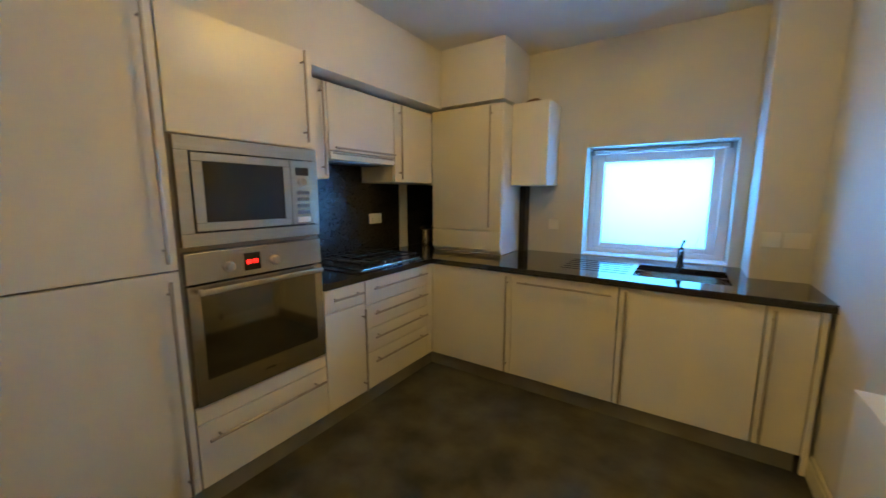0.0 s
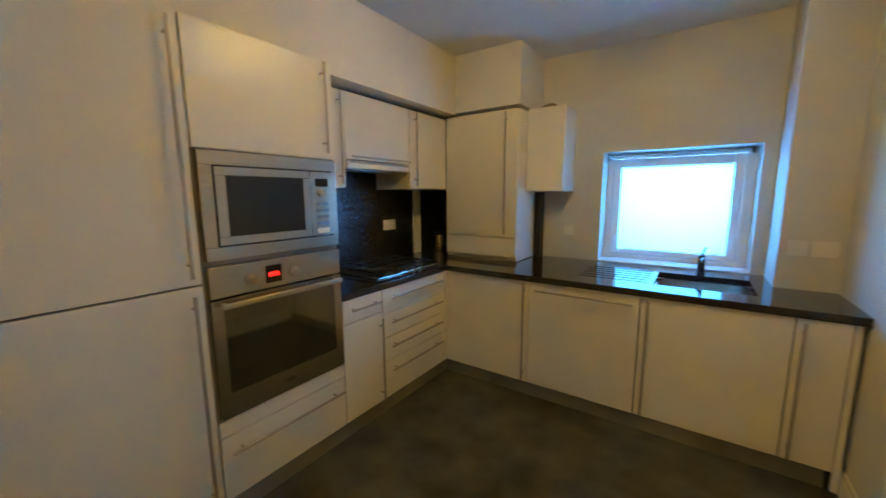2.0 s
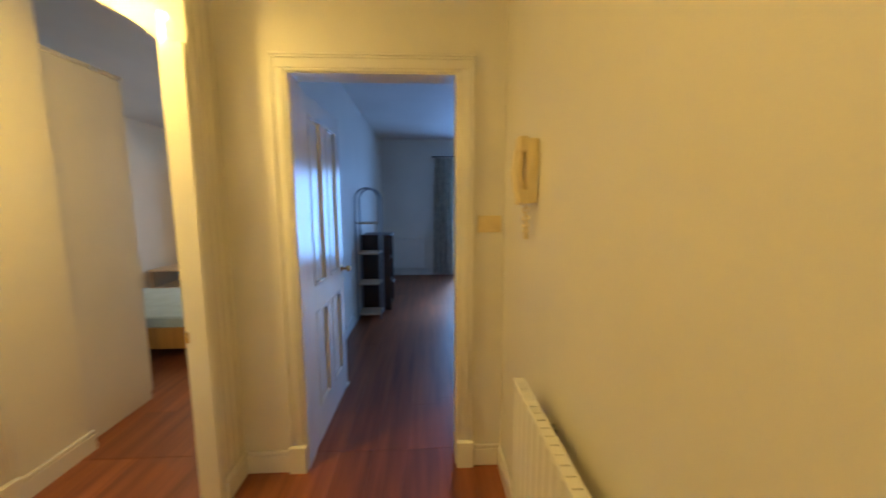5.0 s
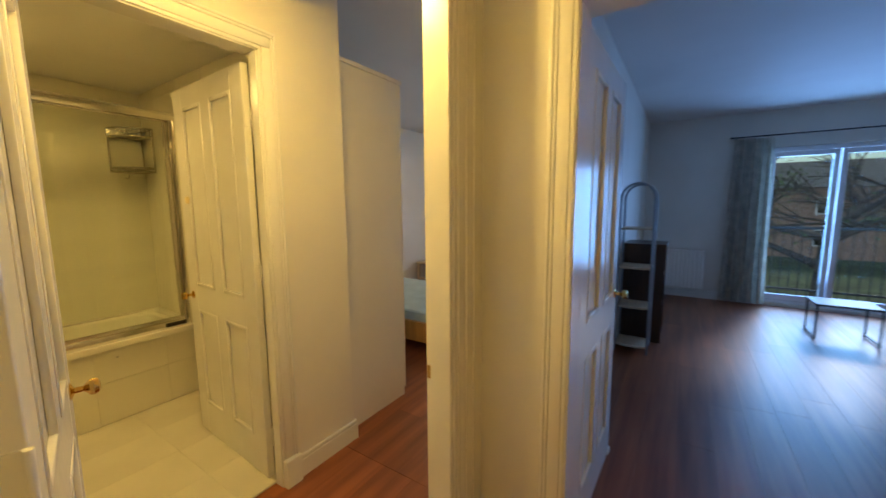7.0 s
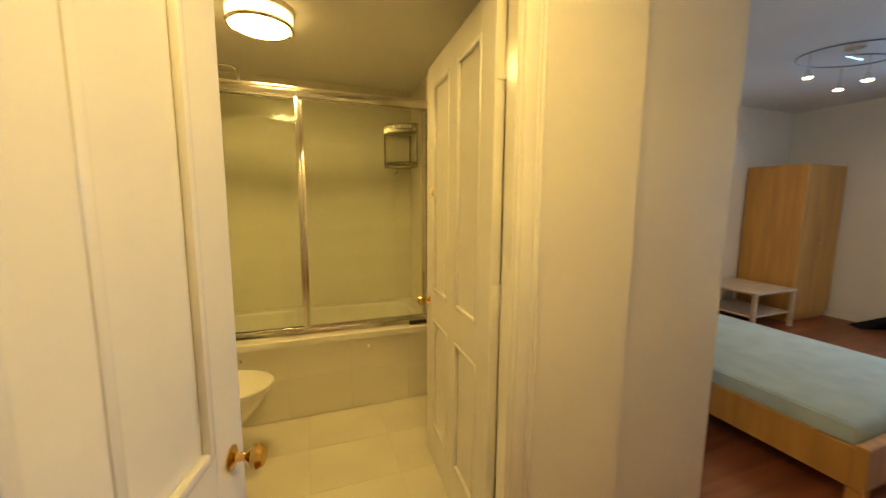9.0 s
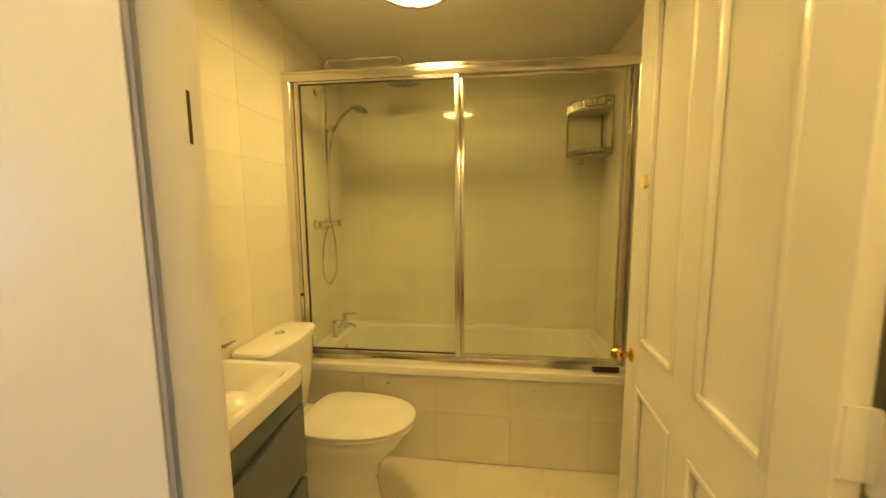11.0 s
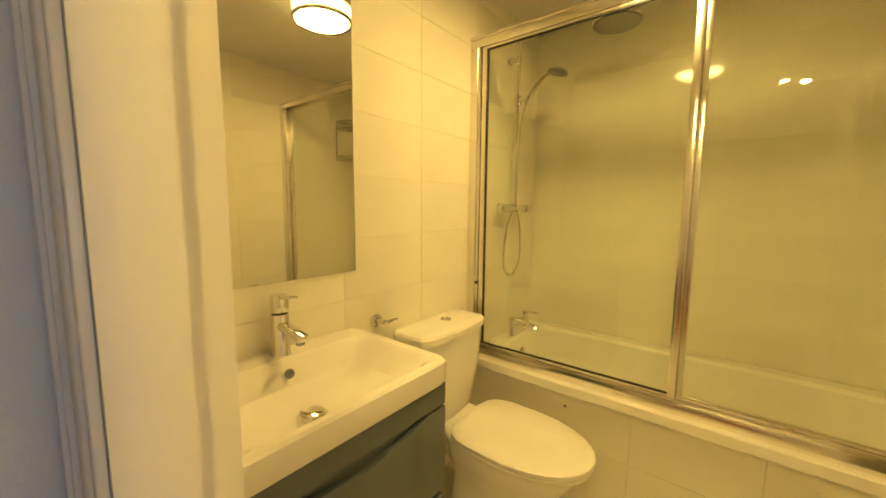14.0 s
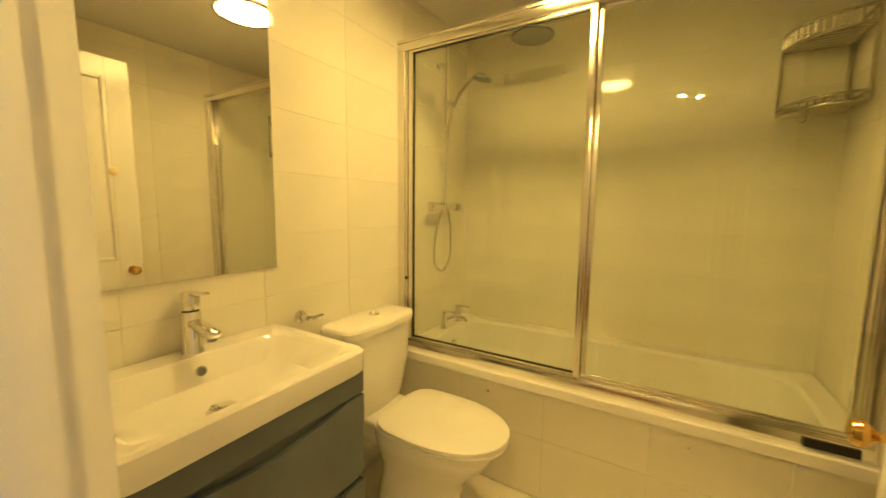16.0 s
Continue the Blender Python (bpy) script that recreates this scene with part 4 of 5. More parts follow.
part("wall_bracket", lathe(bmesh.new(), Matrix.Translation((0.3275, RY, 2.105)) @ Matrix.Rotation(radians(-90), 4, "Y"), [(0.024, 0), (0.023, 0.006), (0.014, 0.009), (0.014, 0.07)], 16), CHROME, sh, smooth=True)
part("rain_head", lathe(bmesh.new(), Matrix.Translation((-0.225, RY, 2.150)), [(0.108, 0), (0.112, 0.004), (0.106, 0.010), (0.03, 0.022), (0.018, 0.042)]), CHROME, sh, smooth=True)
part("spray_plate", lathe(bmesh.new(), Matrix.Translation((-0.225, RY, 2.144)), [(0.001, 0), (0.100, 0.0), (0.104, 0.003), (0.100, 0.0055)]), GREYM, sh, "dull grey spray plate", smooth=True)
hs = part("slider", cyl(bmesh.new(), (RX, RY, 1.862), (RX, RY, 1.912), 0.020, n=14), CHROME, sh, smooth=True)
part("holder", tube(bmesh.new(), [(RX - 0.012, RY, 1.890), (RX - 0.050, RY, 1.896)], 0.017, 12), CHROME, hs, smooth=True)
part("hand_shower", tube(bmesh.new(), [(RX - 0.050, RY, 1.862), (RX - 0.085, RY, 1.925), (RX - 0.140, RY, 1.985), (RX - 0.190, RY, 2.008)], 0.013), CHROME, hs, smooth=True)
part("spray_face", lathe(bmesh.new(), Matrix.Translation((0.052, RY, 1.984)) @ Matrix.Rotation(radians(-14), 4, "Y"), [(0.050, 0), (0.054, 0.006), (0.050, 0.016), (0.025, 0.030), (0.012, 0.034)]), GREYM, hs, "grey spray face of the hand shower", smooth=True)
hose = [(RX - 0.045, RY, 1.865), (RX - 0.030, RY + 0.03, 1.72), (RX - 0.015, RY + 0.035, 1.50), (RX - 0.012, RY + 0.020, 1.34), (RX - 0.024, RY - 0.015, 1.20), (RX - 0.020, RY - 0.030, 1.02), (RX - 0.010, RY + 0.01, 0.935), (RX - 0.005, RY + 0.06, 0.922),
        (RX, RY + 0.115, 0.975), (RX, RY + 0.115, 1.10), (RX, RY + 0.075, 1.22), (RX, RY + 0.02, 1.276)]
smoothed = []
for i in range(len(hose) - 1):
    p0, p1, p2, p3 = (Vector(hose[max(0, min(len(hose) - 1, i + k))]) for k in (-1, 0, 1, 2))
    for s_ in range(6):
        u_ = s_ / 6
        smoothed.append(0.5 * (2 * p1 + (p2 - p0) * u_ + (2 * p0 - 5 * p1 + 4 * p2 - p3) * u_ * u_ + (3 * p1 - p0 - 3 * p2 + p3) * u_ ** 3))
part("hose", tube(bmesh.new(), smoothed + [Vector(hose[-1])], 0.0075, 8), CHROME, sh, "flexible chrome shower hose", smooth=True)

# wire corner caddy
cd = thing("shower_caddy", (-1.40, -4.25, 1.66), "two-tier chrome wire corner caddy in the shower", "shower caddy")
for nm, z in (("upper_basket", 1.990), ("lower_basket", 1.715)):
    bm = bmesh.new()
    tall = 0.060 if z > 1.8 else 0.030
    for dz in (0, tall):
        edge = arc((-1.475, -4.335, z + dz), 0.222, 0, 90, 14, (1, 0, 0), (0, 1, 0))
        tube(bm, [(-1.475, -4.335, z + dz)] + edge + [(-1.475, -4.335, z + dz)], 0.0068, 8)
    part(nm, bm, WIRE, cd, smooth=True)
    for k in range(13):
        a = radians(4 + k * 6.8)
        px_, py_ = -1.475 + 0.222 * math.cos(a), -4.335 + 0.222 * math.sin(a)
        part("picket", tube(bmesh.new(), [(px_, py_, z), (px_, py_, z + tall)], 0.0040, 6), WIRE, cd, smooth=True)
    for k in range(1, 8):
        y = -4.335 + k * 0.028
        ln = math.sqrt(max(0.0, 0.222 ** 2 - (k * 0.028) ** 2))
        part("wire", tube(bmesh.new(), [(-1.475, y, z), (-1.475 + ln, y, z)], 0.0042, 6), WIRE, cd, smooth=True)
for x, y in ((-1.255, -4.335), (-1.475, -4.115), (-1.475, -4.335)):
    part("upright", tube(bmesh.new(), [(x, y, 1.715), (x, y, 2.050)], 0.0068, 8), WIRE, cd, smooth=True)
part("hook", tube(bmesh.new(), [(-1.32, -4.17, 1.715), (-1.32, -4.17, 1.675)] + arc((-1.305, -4.17, 1.670), 0.015, 180, 340, 6, (1, 0, 0), (0, 0, 1)), 0.003, 6), WIRE, cd, smooth=True)

# basin and vanity
BX0, BX1, BY0, BY1 = -0.114, 0.327, -2.890, -2.285
v = thing("vanity_unit", (0.1, -2.585, 0.02), "dark grey two-drawer vanity unit with wavy drawer tops", "vanity unit")
part("body", bx(BX0 + 0.028, BX1, BY0 + 0.010, BY1 - 0.010, 0.195, 0.762), GREYV, v)
for z0, z1 in ((0.478, 0.742), (0.200, 0.463)):
    outline = []
    for k in range(25):
        s_ = k / 24
        dip = 0.035 * max(0.0, 1 - abs((s_ - 0.5) / 0.36)) ** 0.6 if abs(s_ - 0.5) < 0.36 else 0
        outline.append((BY0 + 0.010 + s_ * 0.580, z1 - 0.012 - dip))
    bm = bmesh.new()
    f_ = [bm.verts.new((BX0 + 0.010, y, z)) for y, z in outline + [(BY1 - 0.010, z0), (BY0 + 0.010, z0)]]
    g_ = [bm.verts.new((BX0 + 0.028, y, z)) for y, z in outline + [(BY1 - 0.010, z0), (BY0 + 0.010, z0)]]
    bm.faces.new(f_)
    bm.faces.new(list(reversed(g_)))
    for k in range(len(f_)):
        bm.faces.new((f_[k], f_[(k + 1) % len(f_)], g_[(k + 1) % len(f_)], g_[k]))
    part("drawer_front", bm, GREYV, v)
part("top_panel", bx(BX0 + 0.010, BX0 + 0.028, BY0 + 0.010, BY1 - 0.010, 0.738, 0.803, 0.001), GREYV, v)
for fy in (BY0 + 0.05, BY1 - 0.05):
    for fx in (BX0 + 0.06, BX1 - 0.04):
        part("leg", cyl(bmesh.new(), (fx, fy, 0.010), (fx, fy, 0.195), 0.014, n=12), CHROME, v, smooth=True)
bs = thing("basin", (0.1, -2.585, 0.795), "white ceramic inset washbasin with a slim rim", "basin")
cx, cy = (BX0 + BX1) / 2, (BY0 + BY1) / 2
hx, hy = (BX1 - BX0) / 2, (BY1 - BY0) / 2
bm = bowl(bmesh.new(), [(ring(cx, cy, hx - 0.004, hy - 0.004, 18, 56), 0.804), (ring(cx, cy, hx, hy, 18, 56), 0.812), (ring(cx, cy, hx, hy, 18, 56), 0.866), (ring(cx, cy, hx - 0.006, hy - 0.006, 16, 56), 0.873),
                         (ring(cx - 0.028, cy, hx - 0.052, hy - 0.030, 9, 56), 0.872), (ring(cx - 0.028, cy, hx - 0.062, hy - 0.042, 7, 56), 0.860), (ring(cx - 0.028, cy, hx - 0.085, hy - 0.085, 5, 56), 0.800), (ring(cx - 0.028, cy, hx - 0.13, hy - 0.16, 4, 56), 0.775)])
part("bowl", bm, CERAMIC, bs, smooth=True)
part("waste", lathe(bmesh.new(), Matrix.Translation((cx - 0.052, -2.553, 0.776)), [(0.038, 0), (0.037, 0.014), (0.029, 0.023), (0.012, 0.027)]), CHROME, bs, "domed chrome basin waste", smooth=True)
part("overflow", lathe(bmesh.new(), Matrix.Translation((cx + 0.106, -2.583, 0.838)) @ Matrix.Rotation(radians(-70), 4, "Y"), [(0.014, 0), (0.013, 0.004), (0.009, 0.004), (0.008, 0.0)]), GREYM, bs, smooth=True)
tp = thing("basin_tap", (0.284, -2.598, 0.873), "chrome single-lever basin mixer tap", "tap")
TX, TYY = 0.284, -2.598
part("body", lathe(bmesh.new(), Matrix.Translation((TX, TYY, 0.872)), [(0.028, 0), (0.026, 0.004), (0.025, 0.118), (0.024, 0.121)]), CHROME, tp, smooth=True)
part("collar", lathe(bmesh.new(), Matrix.Translation((TX, TYY, 0.9932)), [(0.021, 0), (0.021, 0.0055)]), BLACK, tp)
bm = bx(-0.115, 0.0, -0.019, 0.019, -0.012, 0.012, 0.010, 3)
bm.transform(Matrix.Translation((TX - 0.012, TYY, 0.962)) @ Matrix.Rotation(radians(-9), 4, "Y"))
part("spout", bm, CHROME, tp, smooth=True)
part("aerator", lathe(bmesh.new(), Matrix.Translation((TX - 0.106, TYY, 0.926)), [(0.012, 0), (0.012, 0.014)], 14), GREYM, tp, smooth=True)
part("lever_cap", lathe(bmesh.new(), Matrix.Translation((TX, TYY, 0.9989)), [(0.024, 0), (0.0255, 0.004), (0.0255, 0.044), (0.022, 0.049)]), CHROME, tp, smooth=True)
bm = bx(-0.085, -0.010, -0.012, 0.012, -0.003, 0.004, 0.003, 2)
bm.transform(Matrix.Translation((TX, TYY, 1.043)) @ Matrix.Rotation(radians(6), 4, "Y"))
part("lever", bm, CHROME, tp, smooth=True)
mi = thing("mirror", (0.322, -2.65, 1.075), "frameless rectangular wall mirror above the basin", "mirror")
part("glass", bx(0.3205, 0.326, -2.900, -2.405, 1.075, 2.16, 0.001), MIRROR, mi)
part("backing", bx(0.3262, 0.3283, -2.890, -2.415, 1.085, 2.15), PLASTIC, mi)

# toilet
to = thing("toilet", (-0.05, -3.27, 0), "white close-coupled toilet with the lid down", "toilet")


def egg(x0, x1, cy, hw, n=36, sq=2.3):
    """An outline that is broad at x1 and rounded at x0."""
    out = []
    mid = x1 - (x1 - x0) * 0.42
    for k in range(n):
        a = 2 * math.pi * k / n
        c, s = math.cos(a), math.sin(a)
        rx = (x1 - mid) if c > 0 else (mid - x0)
        p = 4.0 if c > 0 else 2.1
        out.append((mid + rx * math.copysign(abs(c) ** (2 / p), c), cy + hw * math.copysign(abs(s) ** (2 / p), s)))
    return out


TY, CYT = -3.300, -3.284


def tank(cx, rx, ry, bow=0.24, n=48):
    """A cistern outline: straight at the wall, bowed at the front."""
    return [(x if x > cx else cx + (x - cx) * (1 - bow * ((y - CYT) / ry) ** 2), y) for x, y in ring(cx, CYT, rx, ry, 8, n)]



bm = bowl(bmesh.new(), [(egg(-0.24, 0.16, TY, 0.105), 0.010), (egg(-0.235, 0.16, TY, 0.100), 0.03), (egg(-0.22, 0.14, TY, 0.092), 0.14), (egg(-0.25, 0.13, TY, 0.105), 0.22), (egg(-0.34, 0.13, TY, 0.155), 0.32), (egg(-0.375, 0.13, TY, 0.175), 0.385), (egg(-0.375, 0.13, TY, 0.175), 0.405), (egg(-0.33, 0.09, TY, 0.13), 0.405)])
part("pan", bm, CERAMIC, to, smooth=True)
part("shelf", bx(0.07, 0.326, TY - 0.13, TY + 0.13, 0.31, 0.405, 0.015, 3), CERAMIC, to, smooth=True)
bm = bowl(bmesh.new(), [(egg(-0.406, 0.10, TY, 0.188), 0.407), (egg(-0.409, 0.10, TY, 0.191), 0.418), (egg(-0.404, 0.098, TY, 0.187), 0.424)])
part("seat", bm, PLASTIC, to, smooth=True)
bm = bowl(bmesh.new(), [(egg(-0.406, 0.10, TY, 0.188), 0.426), (egg(-0.412, 0.10, TY, 0.193), 0.432), (egg(-0.411, 0.10, TY, 0.192), 0.442), (egg(-0.396, 0.09, TY, 0.178), 0.450), (egg(-0.25, 0.05, TY, 0.10), 0.453)])
part("lid", bm, PLASTIC, to, smooth=True)
bm = bowl(bmesh.new(), [(tank(0.245, 0.080, 0.160), 0.405), (tank(0.240, 0.086, 0.172), 0.44), (tank(0.232, 0.094, 0.200), 0.60), (tank(0.228, 0.098, 0.211), 0.770)])
part("cistern", bm, CERAMIC, to, smooth=True)
bm = bowl(bmesh.new(), [(tank(0.227, 0.098, 0.212), 0.7708), (tank(0.222, 0.104, 0.219), 0.776), (tank(0.222, 0.104, 0.219), 0.800), (tank(0.224, 0.098, 0.212), 0.810), (tank(0.226, 0.080, 0.19), 0.815)])
part("cistern_lid", bm, CERAMIC, to, smooth=True)
part("flush_button", lathe(bmesh.new(), Matrix.Translation((0.238, -3.315, 0.814)), [(0.024, 0), (0.023, 0.005), (0.019, 0.006), (0.018, 0.004)]), CHROME, to, smooth=True)
part("hinge", bx(0.085, 0.11, TY - 0.10, TY + 0.10, 0.407, 0.436, 0.006, 2), PLASTIC, to, smooth=True)
part("supply_pipe", tube(bmesh.new(), [(0.20, -3.10, 0.45), (0.20, -3.08, 0.35), (0.22, -3.05, 0.27), (0.29, -3.04, 0.26), (0.3283, -3.04, 0.26)], 0.007, 8), CHROME, to, smooth=True)
rh = thing("roll_holder", (0.27, -3.01, 0.86), "chrome toilet roll holder on the wall", "roll holder")
part("rose", lathe(bmesh.new(), Matrix.Translation((0.3283, -2.995, 0.868)) @ Matrix.Rotation(radians(-90), 4, "Y"), [(0.026, 0), (0.025, 0.006), (0.012, 0.010), (0.010, 0.045)]), CHROME, rh, smooth=True)
part("arm", tube(bmesh.new(), [(0.284, -2.995, 0.868), (0.280, -3.012, 0.866), (0.279, -3.060, 0.866)], 0.008, 10), CHROME, rh, smooth=True)

# ceiling light
cl = thing("ceiling_light", (-0.435, -3.30, BC), "round flush bathroom ceiling light with a chrome ring, lit", "ceiling light")
LX, LY = -0.435, -3.30
OPAL = glow("opal_glass", (1.0, 0.655, 0.190), BATH_GLOW)
DRUM = glow("opal_drum", (1.0, 0.655, 0.190), BATH_GLOW * 0.07)
part("base", lathe(bmesh.new(), Matrix.Translation((LX, LY, BC - 0.020)), [(0.155, 0), (0.16, 0.004), (0.16, 0.020)], 40), PLASTIC, cl, smooth=True)
part("diffuser", lathe(bmesh.new(), Matrix.Translation((LX, LY, BC - 0.085)), [(0.132, 0.0), (0.137, 0.004), (0.138, 0.010)], 40), OPAL, cl, "glowing opal glass face", smooth=True)
part("drum", lathe(bmesh.new(), Matrix.Translation((LX, LY, BC - 0.0745)), [(0.146, 0.0), (0.150, 0.020), (0.152, 0.054)], 40), DRUM, cl, "softly glowing opal drum", smooth=True)
bm = bmesh.new()
tube(bm, arc((LX, LY, BC - 0.082), 0.148, 0, 360, 48, (1, 0, 0), (0, 1, 0)), 0.010, 10)
part("chrome_ring", bm, CHROME, cl, smooth=True)

# bathroom door, standing open into the room
panel_door("door_bathroom", "white four-panel bathroom door with brass knobs, wide open", (-1.226, -2.246), (-0.045, -1.0), 0.815, 2.085, z0=0.014, knob_z=0.885)
tb = thing("thumb_turn", (-1.22, -2.93, 1.47), "cream plastic privacy bolt on the bathroom door", "bolt")
part("body", lathe(bmesh.new(), Matrix.Translation((-1.222, -2.955, 1.475)) @ Matrix.Rotation(radians(90), 4, "Y"), [(0.022, 0), (0.020, 0.012), (0.010, 0.016)]), CREAMP, tb, smooth=True)

# ---- hall: door frames, skirting, fittings ----
def frame_y(name, label, x0, x1, y0, y1, top, lining=0.025, arch=0.085, faces=(1, 1)):
    """Lining and moulded architraves of a doorway in a wall along x; x0, x1, top: the clear opening."""
    t = tagged(thing(name, ((x0 + x1) / 2, (y0 + y1) / 2, 0), label, "door frame"), kind="structure")
    part("lining", bx(x0 - lining, x0, y0 - 0.001, y1 + 0.001, 0, top + lining), TRIM, t)
    part("lining", bx(x1, x1 + lining, y0 - 0.001, y1 + 0.001, 0, top + lining), TRIM, t)
    part("lining", bx(x0, x1, y0 - 0.001, y1 + 0.001, top, top + lining), TRIM, t)
    for on, yf, s in ((faces[0], y0, -1), (faces[1], y1, 1)):
        if not on:
            continue
        for side in (-1, 1):
            e = x0 - 0.006 if side < 0 else x1 + 0.006
            bm = bmesh.new()
            for a, b, d in ((0.0, 0.016, 0.010), (0.016, 0.060, 0.013), (0.060, 0.072, 0.017), (0.072, arch, 0.021)):
                xa, xb = sorted((e + side * a, e + side * b))
                ya, yb = sorted((yf + s * 0.001, yf + s * d))
                box(bm, xa, xb, ya, yb, 0.15, top + 0.006 + a, 0.003, 2)
            part("architrave", bm, TRIM, t, smooth=True)
            xa, xb = sorted((e, e + side * (arch + 0.004)))
            ya, yb = sorted((yf + s * 0.001, yf + s * 0.036))
            part("plinth_block", bx(xa, xb, ya, yb, 0, 0.15, 0.004, 2), TRIM, t)
        bm = bmesh.new()
        for a, b, d in ((0.0, 0.016, 0.010), (0.016, 0.060, 0.013), (0.060, 0.072, 0.017), (0.072, arch, 0.021)):
            ya, yb = sorted((yf + s * 0.001, yf + s * d))
            box(bm, x0 - 0.006 - b, x1 + 0.006 + b, ya, yb, top + 0.006 + a, top + 0.006 + b, 0.003, 2)
        part("architrave", bm, TRIM, t, smooth=True)
    return t


def frame_x(name, label, y0, y1, x0, x1, top, **more):
    """The same for a wall along y: built along x and turned a quarter."""
    t = frame_y(name, label, y0, y1, -x1, -x0, top, **more)
    loc = t.location.copy()
    t.location = (-loc.y, loc.x, 0)
    t.rotation_euler = (0, 0, radians(90))
    return t


frame_y("door_frame_kitchen", "white painted kitchen door frame with moulded architrave", 0.31, 1.07, 0.245, 0.29, 2.05, faces=(1, 0))
frame_x("door_frame_living", "white painted living room door frame with moulded architrave", -0.802, -0.004, -1.60, -1.465, 2.06)
fb_ = frame_y("door_frame_bathroom", "white painted bathroom door frame with moulded architrave", -1.20, -0.35, -2.235, -2.135, 2.125, faces=(0, 1))
part("strike_hole", bx(-0.3390, -0.3370, -2.214, -2.198, 1.492, 1.562), mat("raw_mortice", (0.10, 0.05, 0.02), 0.8, vary=0.3, scale=40), fb_, "dark mortice for a latch")

for ch in list(fb_.children):
    if ch.name.startswith("lining") and max(v.co.z for v in ch.data.vertices) - min(v.co.z for v in ch.data.vertices) > 1:
        bpy.data.objects.remove(ch)
part("lining", bx(-0.350, -0.325, -2.195, -2.134, 0, 2.125), TRIM, fb_)
part("lining", bx(-0.338, -0.325, -2.236, -2.195, 0, 2.125), TRIM, fb_)
part("lining", bx(-1.246, -1.200, -2.190, -2.134, 0, 2.125), TRIM, fb_)
part("lining", bx(-1.246, -1.239, -2.236, -2.190, 0, 2.125), TRIM, fb_)
for hz in (0.24, 1.085, 1.845):
    part("hinge", bx(-1.2385, -1.2265, -2.244, -2.1905, hz - 0.055, hz + 0.055, 0.002), TRIM, fb_, "white painted butt hinge")

post = tagged(thing("bedroom_post", (-1.26, -1.20, 0), "white gloss painted post beside the bedroom opening", "post"), kind="structure")
bm = bx(-1.259, -1.245, -1.250, -1.148, 0, 2.107, 0.003, 2)
part("facing", bm, TRIM, post)
for i in range(3):
    part("bead", cyl(bmesh.new(), (-1.285 - i * 0.055, -1.1385, 0.14), (-1.285 - i * 0.055, -1.1385, LC), 0.005, n=10), GLOSSW, post, smooth=True)
part("strike", bx(-1.245, -1.2435, -1.246, -1.232, 0.815, 0.865), BRASS, post, "small brass strike plate")

# curved head of the bedroom opening
ar = bmesh.new()
pts = []
for k in range(17):
    y = -1.25 - k * (2.135 - 1.25) / 16
    s_ = k / 16
    pts.append((y, 2.107 + 0.325 * math.sin(s_ * math.pi / 2) ** 0.8))
lo = [[ar.verts.new((x, y, z)) for y, z in pts] for x in (-1.36, -1.262)]
hi = [[ar.verts.new((x, y, LC)) for y, z in pts] for x in (-1.36, -1.262)]
for k in range(16):
    ar.faces.new((lo[0][k], lo[0][k + 1], lo[1][k + 1], lo[1][k]))
    ar.faces.new((hi[0][k], hi[0][k + 1], hi[1][k + 1], hi[1][k]))
    for e in (0, 1):
        ar.faces.new((lo[e][k], lo[e][k + 1], hi[e][k + 1], hi[e][k]))
ar.faces.new((lo[0][0], lo[1][0], hi[1][0], hi[0][0]))
ar.faces.new((lo[0][-1], lo[1][-1], hi[1][-1], hi[0][-1]))
structure("arch_head", ar, WALL, "cream painted arched head over the bedroom opening", "wall")


def skirting(name, x0, x1, y0, y1, h=0.125):
    t = tagged(thing(name, ((x0 + x1) / 2, (y0 + y1) / 2, 0), "white gloss painted skirting board", "skirting"), kind="structure")
    part("board", bx(x0, x1, y0, y1, 0, h - 0.025, 0.002), TRIM, t)
    part("bead", bx(x0 + 0.002, x1 - 0.002, y0 + 0.002, y1 - 0.002, h - 0.025, h, 0.006, 2), TRIM, t, smooth=True)


skirting("baseboard_bath_wall", -1.704, -1.297, -2.134, -2.115)
skirting("baseboard_bath_wall_end", -1.706, -1.688, -2.19, -2.136)
skirting("baseboard_hall_west", -1.463, -1.445, 0.095, 0.243)
skirting("baseboard_hall_west_left", -1.463, -1.445, -1.12, -0.90)
skirting("baseboard_return", -1.463, -1.262, -1.138, -1.121)
skirting("baseboard_hall_radiator", -1.443, 0.21, 0.226, 0.243)
skirting("baseboard_living", -6.88, -1.62, -1.028, -1.010)
skirting("baseboard_living_end", -6.898, -6.880, -1.008, 0.36)
skirting("baseboard_kitchen", 1.205, 1.223, 0.42, 2.765)
skirting("baseboard_bedroom", -6.88, -2.4, -4.398, -4.380)
skirting("baseboard_bedroom_end", -6.898, -6.880, -4.378, -1.16)

radiator("radiator", "white panel radiator on the hall wall", pose(-0.80, 0.158, 0.255), 0.86, 0.572, 16, depth=0.024, flute=0.016, gap=0.087)

